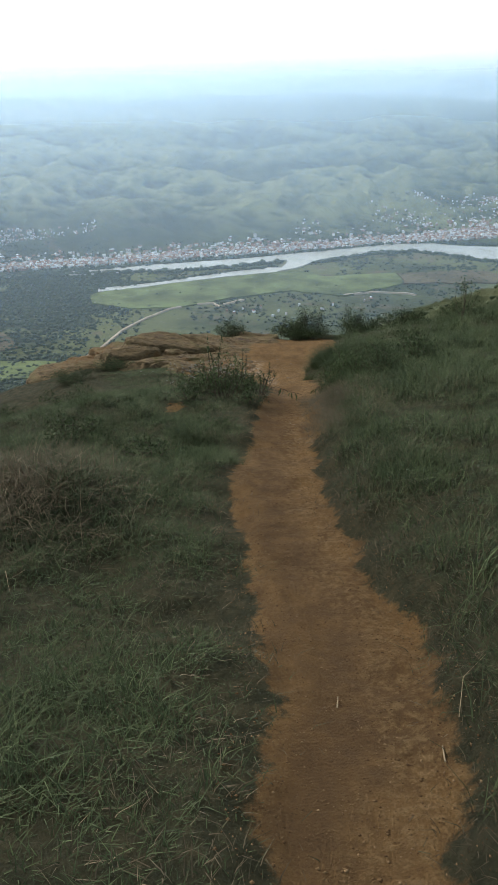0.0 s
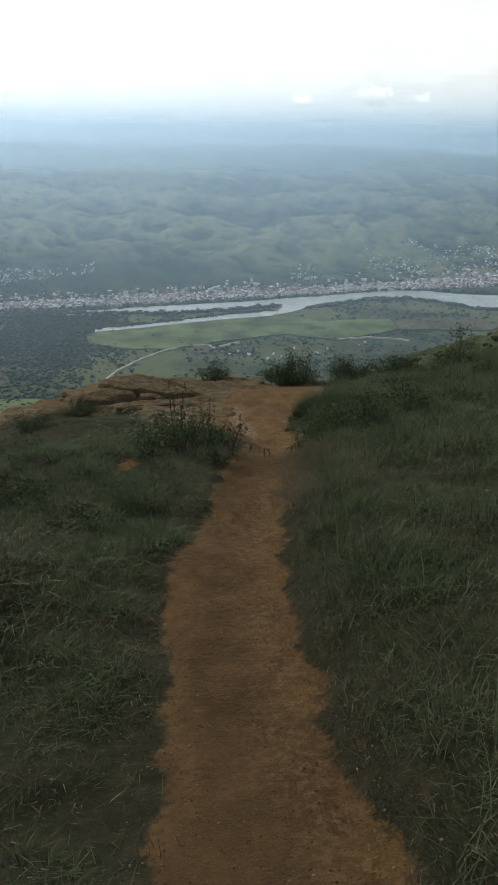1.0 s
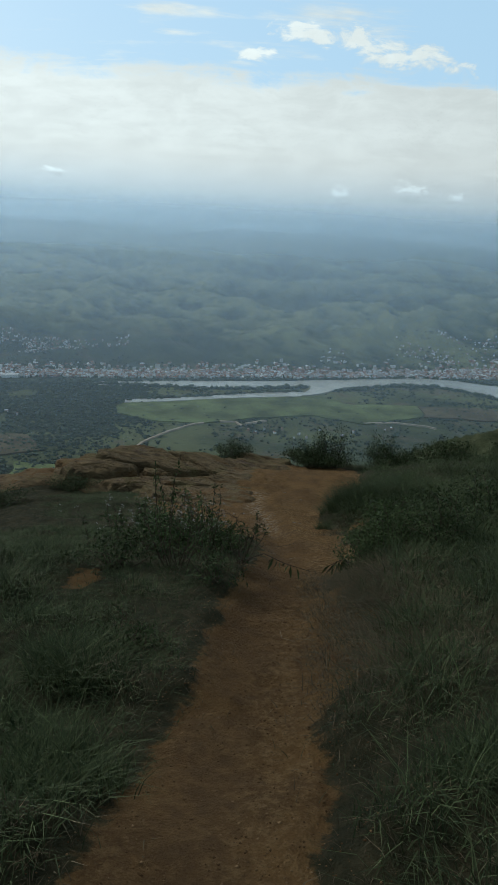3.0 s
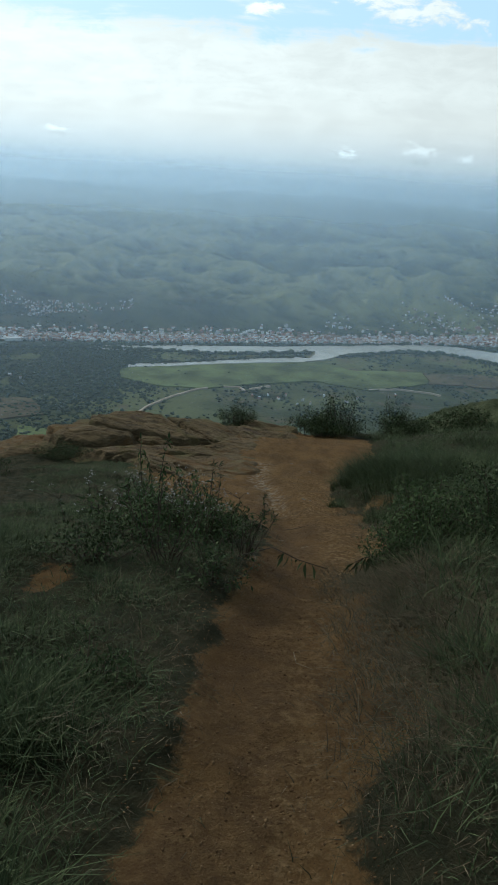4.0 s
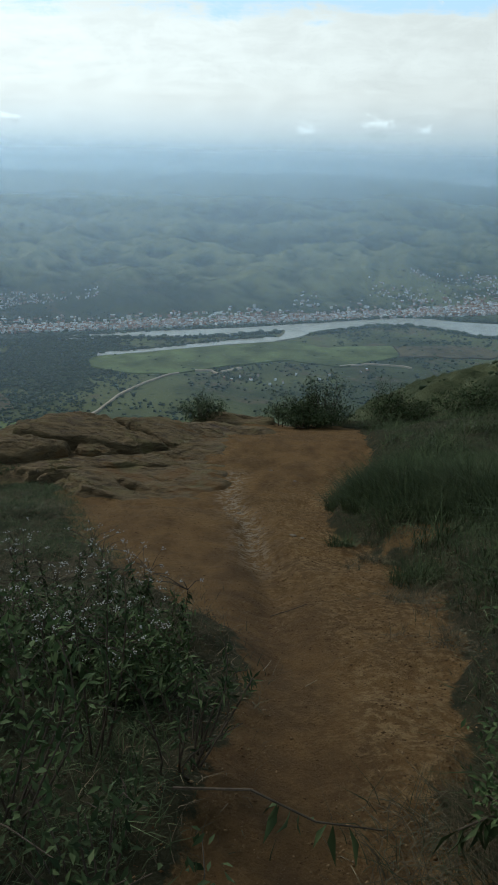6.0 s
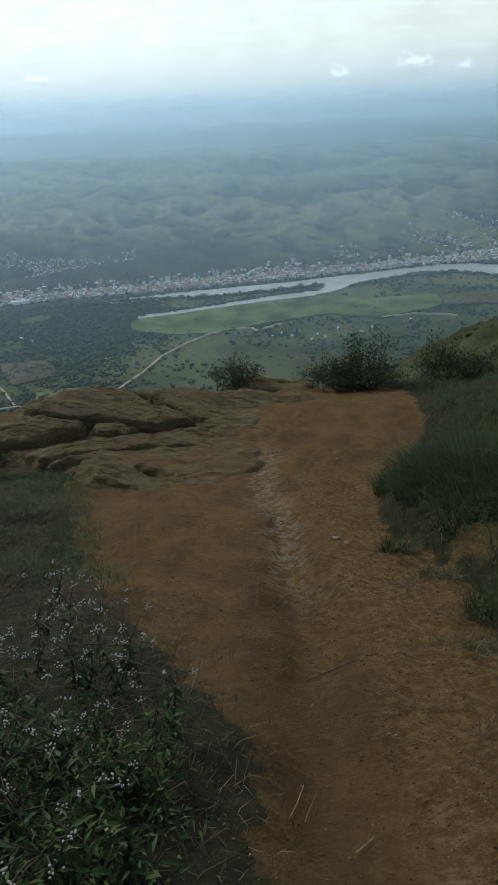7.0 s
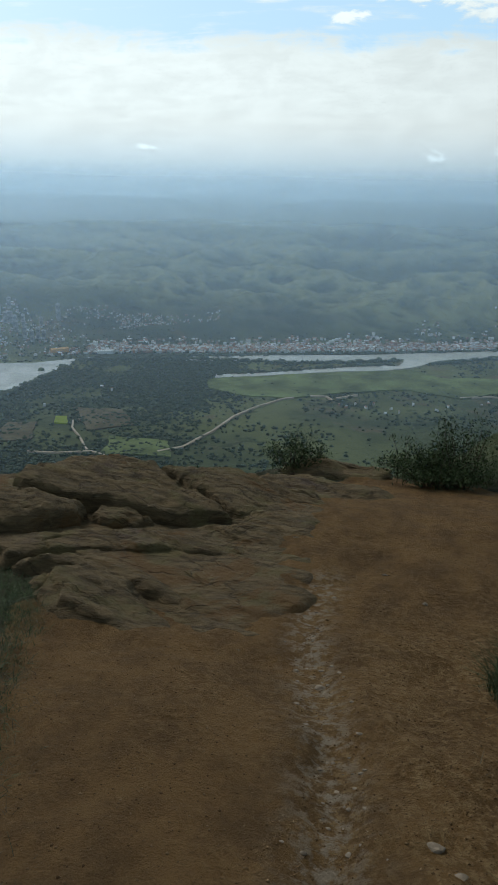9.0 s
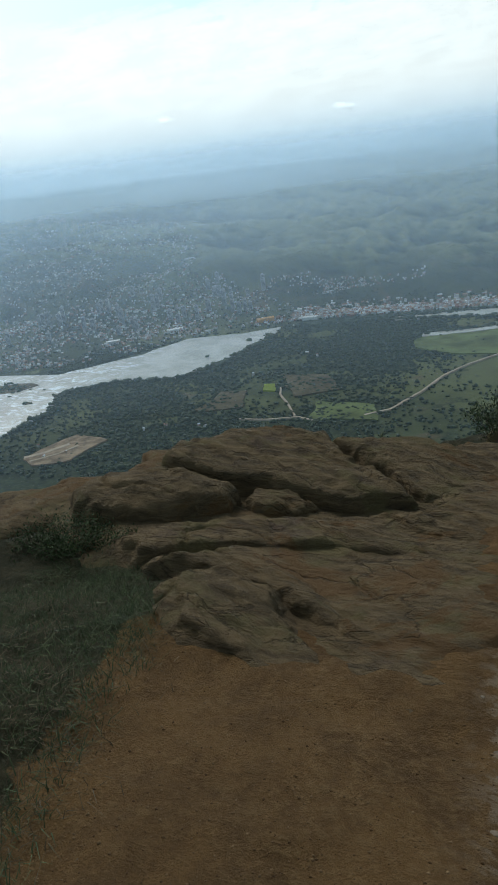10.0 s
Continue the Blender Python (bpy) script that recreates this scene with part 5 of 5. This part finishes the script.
shrub((1.02, 8.05), 0.44, 0.26, 0.30, 40, 80, 0.025, M_LEAF_FRESH, "fresh green leafy shrub beside the trail", dense=0.03)
shrub((1.25, 8.35), 0.60, 0.32, 0.34, 42, 80, 0.027, M_LEAF_FRESH, "taller fresh green shrub on the bank", dense=0.04, upright=0.4)
shrub((1.58, 8.2), 0.58, 0.36, 0.36, 40, 76, 0.028, M_LEAF, "dark leafy shrub on the bank", dense=0.04)
shrub((2.2, 8.9), 0.60, 0.45, 0.5, 34, 55, 0.04, M_LEAF, "dark leafy shrub in tall bank grass", dense=0.05)
shrub((2.3, 10.2), 0.50, 0.5, 0.5, 34, 50, 0.042, M_LEAF, "low leafy shrub in the tall grass", dense=0.05)
shrub((-0.02, 7.75), 0.40, 0.26, 0.28, 14, 36, 0.032, M_LEAF, "leafy dark shrub at the trail's edge", dense=0.03)
shrub((-0.32, 8.0), 0.66, 0.32, 0.28, 13, 42, 0.036, M_LEAF_FRESH, "open leafy shrub beside the trail", dense=0.02, upright=0.8)
shrub((-0.40, 8.2), 0.86, 0.18, 0.16, 5, 46, 0.044, M_LEAF_FRESH, "tall leafy herb standing over a shrub", upright=0.8, slim=0.24)
shrub((-0.15, 8.35), 0.70, 0.22, 0.18, 6, 40, 0.042, M_LEAF, "leafy herb beside the trail", upright=0.8, slim=0.24)
shrub((0.10, 8.30), 0.58, 0.28, 0.20, 9, 26, 0.034, M_LEAF, "thin twiggy herb leaning over the trail", upright=0.3, slim=0.2, bare=0.45)
shrub((-0.72, 7.95), 0.36, 0.36, 0.34, 22, 44, 0.034, M_LEAF, "low leafy shrub among grass", dense=0.035)
shrub((-0.62, 8.6), 0.46, 0.34, 0.3, 18, 44, 0.036, M_LEAF_FRESH, "low green herb among grass", dense=0.03, upright=0.4)
shrub((-0.30, 8.95), 0.40, 0.35, 0.3, 34, 56, 0.030, M_LEAF, "low leafy undergrowth among white flowers", dense=0.04, slim=0.26)
shrub((-0.62, 9.2), 0.34, 0.30, 0.28, 26, 50, 0.030, M_LEAF_FRESH, "low green undergrowth among white flowers", dense=0.04, slim=0.26)
shrub((-0.10, 8.75), 0.32, 0.22, 0.24, 22, 46, 0.036, M_LEAF_FRESH, "leafy green herb beside white flowers", dense=0.03, slim=0.28, upright=0.4)
shrub((-0.12, 9.15), 0.30, 0.26, 0.26, 24, 50, 0.034, M_LEAF_FRESH, "low leafy herb at the trail's edge", dense=0.03, slim=0.28)
shrub((0.14, 8.42), 0.40, 0.16, 0.14, 6, 16, 0.050, M_LEAF, "bare woody twigs with a few long leaves", upright=0.5, slim=0.2, bare=0.6)
shrub((-0.42, 6.6), 0.26, 0.24, 0.26, 18, 36, 0.036, M_LEAF, "low leafy weed at the trail's edge", dense=0.03, slim=0.26)
shrub((-0.85, 5.6), 0.28, 0.34, 0.34, 22, 36, 0.034, M_LEAF, "low leafy weed on the grassy slope", dense=0.03)
shrub((-1.9, 6.6), 0.32, 0.45, 0.4, 26, 40, 0.036, M_LEAF, "low spreading weed on the grassy slope", dense=0.04)
shrub((-2.4, 8.9), 0.34, 0.45, 0.4, 26, 40, 0.036, M_LEAF, "low spreading weed on the grassy slope", dense=0.04)
shrub((-3.3, 12.2), 0.34, 0.5, 0.4, 50, 56, 0.030, M_LEAF, "low dark shrub by the boulders", dense=0.05)
shrub((-2.95, 14.62), 0.34, 0.50, 0.28, 60, 60, 0.028, M_LEAF, "dark shrub filling the gap below a boulder", dense=0.05)
shrub((-3.9, 10.2), 0.34, 0.4, 0.4, 40, 56, 0.030, M_LEAF, "low dark shrub on the slope's edge", dense=0.04)
shrub((-1.6, 18.2), 0.55, 0.10, 0.08, 3, 10, 0.09, M_LEAF, "tiny sprig showing above the rock", upright=0.8, slim=0.25, bare=0.85)
shrub((4.9, 16.0), 1.25, 0.30, 0.25, 9, 26, 0.06, M_LEAF, "thin sapling standing on the grassy ridge", category="sapling", name="sapling", upright=0.9, bare=0.55, dense=0.05)


def tussock(x, y, r, h, n, label):
    """One thick clump of tall bent grass."""
    a, d = rng.uniform(0, 2 * math.pi, n), r * np.sqrt(rng.random(n))
    px, py = x + d * np.cos(a), y + d * np.sin(a)
    return blades("grass_tussock", px, py, hill(px, py), h * rng.uniform(0.45, 1.1, n) * (1 - 0.35 * d / r), rng.uniform(0.003, 0.0055, n), rng.uniform(0.3, 1.2, n), M_GRASS, label=label, category="grass clump")


tussock(1.55, 12.35, 0.42, 0.48, 5200, "thick overhanging clump of tall green grass")
tussock(1.95, 11.75, 0.45, 0.50, 5200, "thick clump of tall green grass on the bank")
tussock(1.45, 13.2, 0.35, 0.40, 3200, "clump of tall green grass beside the trail")
tussock(1.32, 10.45, 0.16, 0.26, 700, "small dry clump of grass at the trail's edge")
tussock(1.02, 11.55, 0.10, 0.22, 260, "small tuft of grass at the trail's edge")
tussock(-0.55, 6.3, 0.25, 0.26, 1500, "rough clump of green grass by the trail")
tussock(-0.35, 5.4, 0.22, 0.22, 1200, "rough clump of green grass by the trail")
tussock(1.02, 4.2, 0.20, 0.21, 800, "clump of tall stalky grass at the trail's edge")
tussock(1.02, 5.2, 0.18, 0.22, 700, "clump of tall stalky grass at the trail's edge")
tussock(1.05, 6.6, 0.15, 0.30, 700, "thin clump of stalky grass in dry litter")


def flower_plant(x, y, height, heads):
    """A thin branching herb with white heads."""
    z = float(hill(x, y)) - 0.02
    top = empty("flowering_herb", (x, y, z), "thin herb with clusters of small white flowers", "flower", "white flowering herbs")
    bm = bmesh.new()
    lean = rng.normal(0, 0.12, 2)
    crown = Vector((lean[0] * height, lean[1] * height, height * 0.72))
    rod(bm, [(0, 0, 0), tuple(crown * 0.5 + Vector((0.01, 0, 0))), tuple(crown)], 0.003, 0.002, 4)
    places, ways = [], []
    for s in rng.uniform(0.1, 1.0, 44):
        places.append(np.array(crown) * s)
        ways.append(rng.normal(0, 1, 3) + np.array((0, 0, 0.2)))
    tips = []
    for _ in range(heads):
        tip = crown + Vector((rng.normal(0, 0.09), rng.normal(0, 0.09), height * rng.uniform(0.10, 0.32)))
        tips.append(tip)
    part("stem", bm, M_STEM, top)
    leaves("foliage", places, ways, 0.038 * rng.uniform(0.6, 1.2, len(places)), M_LEAF, top, 0.34)
    for tip in tips:
        twig = bmesh.new()
        rod(twig, [tuple(crown), tuple((crown + tip) / 2 + Vector((0, 0, 0.015))), tuple(tip)], 0.002, 0.0012, 4)
        part("branch", twig, M_STEM, top)
        fb = bmesh.new()
        for _ in range(7):
            c = tip + Vector((rng.normal(0, 0.008), rng.normal(0, 0.008), rng.normal(0, 0.003)))
            bmesh.ops.create_icosphere(fb, subdivisions=1, radius=0.0031, matrix=Matrix.Translation(c) @ Matrix.Diagonal((1, 1, 0.7, 1)))
        part("flower_head", fb, M_PETAL, top)


for x, y in zip(rng.uniform(-0.95, 0.0, 34), rng.uniform(8.7, 9.9, 34)):
    flower_plant(x, y, rng.uniform(0.24, 0.40), rng.integers(4, 8))
for x, y in ((-1.0, 9.1), (-1.1, 9.3), (-0.9, 8.9), (-1.2, 9.0), (-0.9, 10.1), (-1.05, 10.3)):
    flower_plant(x, y, rng.uniform(0.35, 0.5), 4)


def sprig(points, leaf_count, label):
    """A low leafy twig lying out over the trail."""
    x, y, _ = points[0]
    top = empty("sprig", (0, 0, 0), label, "plant")
    bm = bmesh.new()
    rod(bm, points, 0.004, 0.002)
    part("stem", bm, M_STEM, top)
    places, ways = [], []
    for s in rng.uniform(0.35, 1.0, leaf_count):
        i = min(int(s * (len(points) - 1)), len(points) - 2)
        f = s * (len(points) - 1) - i
        places.append(np.array(points[i]) * (1 - f) + np.array(points[i + 1]) * f)
        ways.append(np.array((rng.normal(0, 0.5), rng.normal(0, 0.5), -0.9)))
    leaves("foliage", places, ways, 0.085 * rng.uniform(0.7, 1.2, leaf_count), M_LEAF, top, 0.24)


sprig([(0.1, 8.15, -1.82), (0.3, 8.0, -1.66), (0.45, 7.95, -1.70), (0.62, 7.98, -1.76)], 9, "leafy twig drooping over the trail")
sprig([(1.0, 8.0, -1.78), (0.92, 7.95, -1.66), (0.82, 7.9, -1.62), (0.76, 7.9, -1.66)], 22, "drooping leafy sprig at the trail's edge")


# ---- small things on the trail ----
def pebble(x, y, size, mat, name, label, group):
    v, f = ICO2
    lump = 1 + 0.12 * rng.standard_normal((len(v), 1))
    s = np.array((size * rng.uniform(0.8, 1.5), size * rng.uniform(0.6, 1.1), size * rng.uniform(0.3, 0.5)))
    z = float(hill(x, y)) + s[2] * 0.1
    return mesh_object(name, v * lump * s + np.array((x, y, z)), f, mat, label=label, category="stone", group=group)


for _ in range(80):
    y = rng.uniform(11.6, 14.8)
    pebble(np.interp(y, (11.6, 12.9, 14.6), (0.40, 0.28, 0.0)) + rng.normal(0, 0.08), y, rng.uniform(0.004, 0.013), M_QUARTZ, "stone", "pale quartz stone set in the trail", "pale stones in the trail")
for x, y, s in ((0.66, 11.73, 0.026), (0.72, 11.6, 0.018), (0.23, 13.05, 0.03), (0.86, 14.4, 0.025), (0.6, 14.9, 0.022)):
    pebble(x, y, s, M_QUARTZ, "stone", "pale quartz stone set in the trail", "pale stones in the trail")
OCTA = (np.array([(1, 0, 0), (0, 1, 0), (-1, 0, 0), (0, -1, 0), (0, 0, 1), (0, 0, -1)], float), np.array([(0, 1, 4), (1, 2, 4), (2, 3, 4), (3, 0, 4), (1, 0, 5), (2, 1, 5), (3, 2, 5), (0, 3, 5)]))
gx = rng.uniform(-1.6, 2.3, 200000)
gy = rng.uniform(1.0, 19.0, 200000)
ok = (edge_distance(gx, gy) < 0.16) & ~on_rock(gx, gy) & (rng.random(200000) < 0.20 + 0.5 * tuft(gx, gy, 0.3, 201) + 0.8 * crust_mask(gx, gy))
gx, gy = gx[ok], gy[ok]
gs = 0.0015 + 0.0038 * rng.random(len(gx)) ** 4
blobs("dirt_clods", np.stack([gx, gy, hill(gx, gy)], -1) - np.array((0, 0, 0.001)), gs, M_CLOD, OCTA, label="crumbs of red and tan earth on the trail", category="gravel", kind="stuff")


def stick(points, r, label, mat=M_STRAW):
    bm = bmesh.new()
    rod(bm, [(x, y, float(hill(x, y)) + 0.008) for x, y in points], r, r * 0.6)
    me = bpy.data.meshes.new("stick")
    bm.to_mesh(me)
    bm.free()
    me.materials.append(mat)
    tagged(new("stick", me), label, "stick", "dry sticks on the trail")


stick([(0.42, 7.10), (0.43, 7.0), (0.50, 6.93)], 0.0018, "bent dry straw stick on the trail")
stick([(0.36, 9.05), (0.38, 9.12), (0.40, 9.22)], 0.0018, "dry straw stick lying along the trail")
stick([(0.52, 8.95), (0.57, 9.0)], 0.0025, "short dry twig on the trail")
stick([(0.42, 9.9), (0.52, 9.97), (0.62, 10.0)], 0.0025, "dark thin twig across the trail", M_STEM)
stick([(0.70, 1.75), (0.75, 1.9), (0.86, 2.0)], 0.0018, "thin dry stalk at the trail's edge")
stick([(0.60, 1.55), (0.61, 1.62)], 0.003, "short straw on the trail")
stick([(0.30, 1.9), (0.31, 1.96)], 0.003, "short straw on the trail")
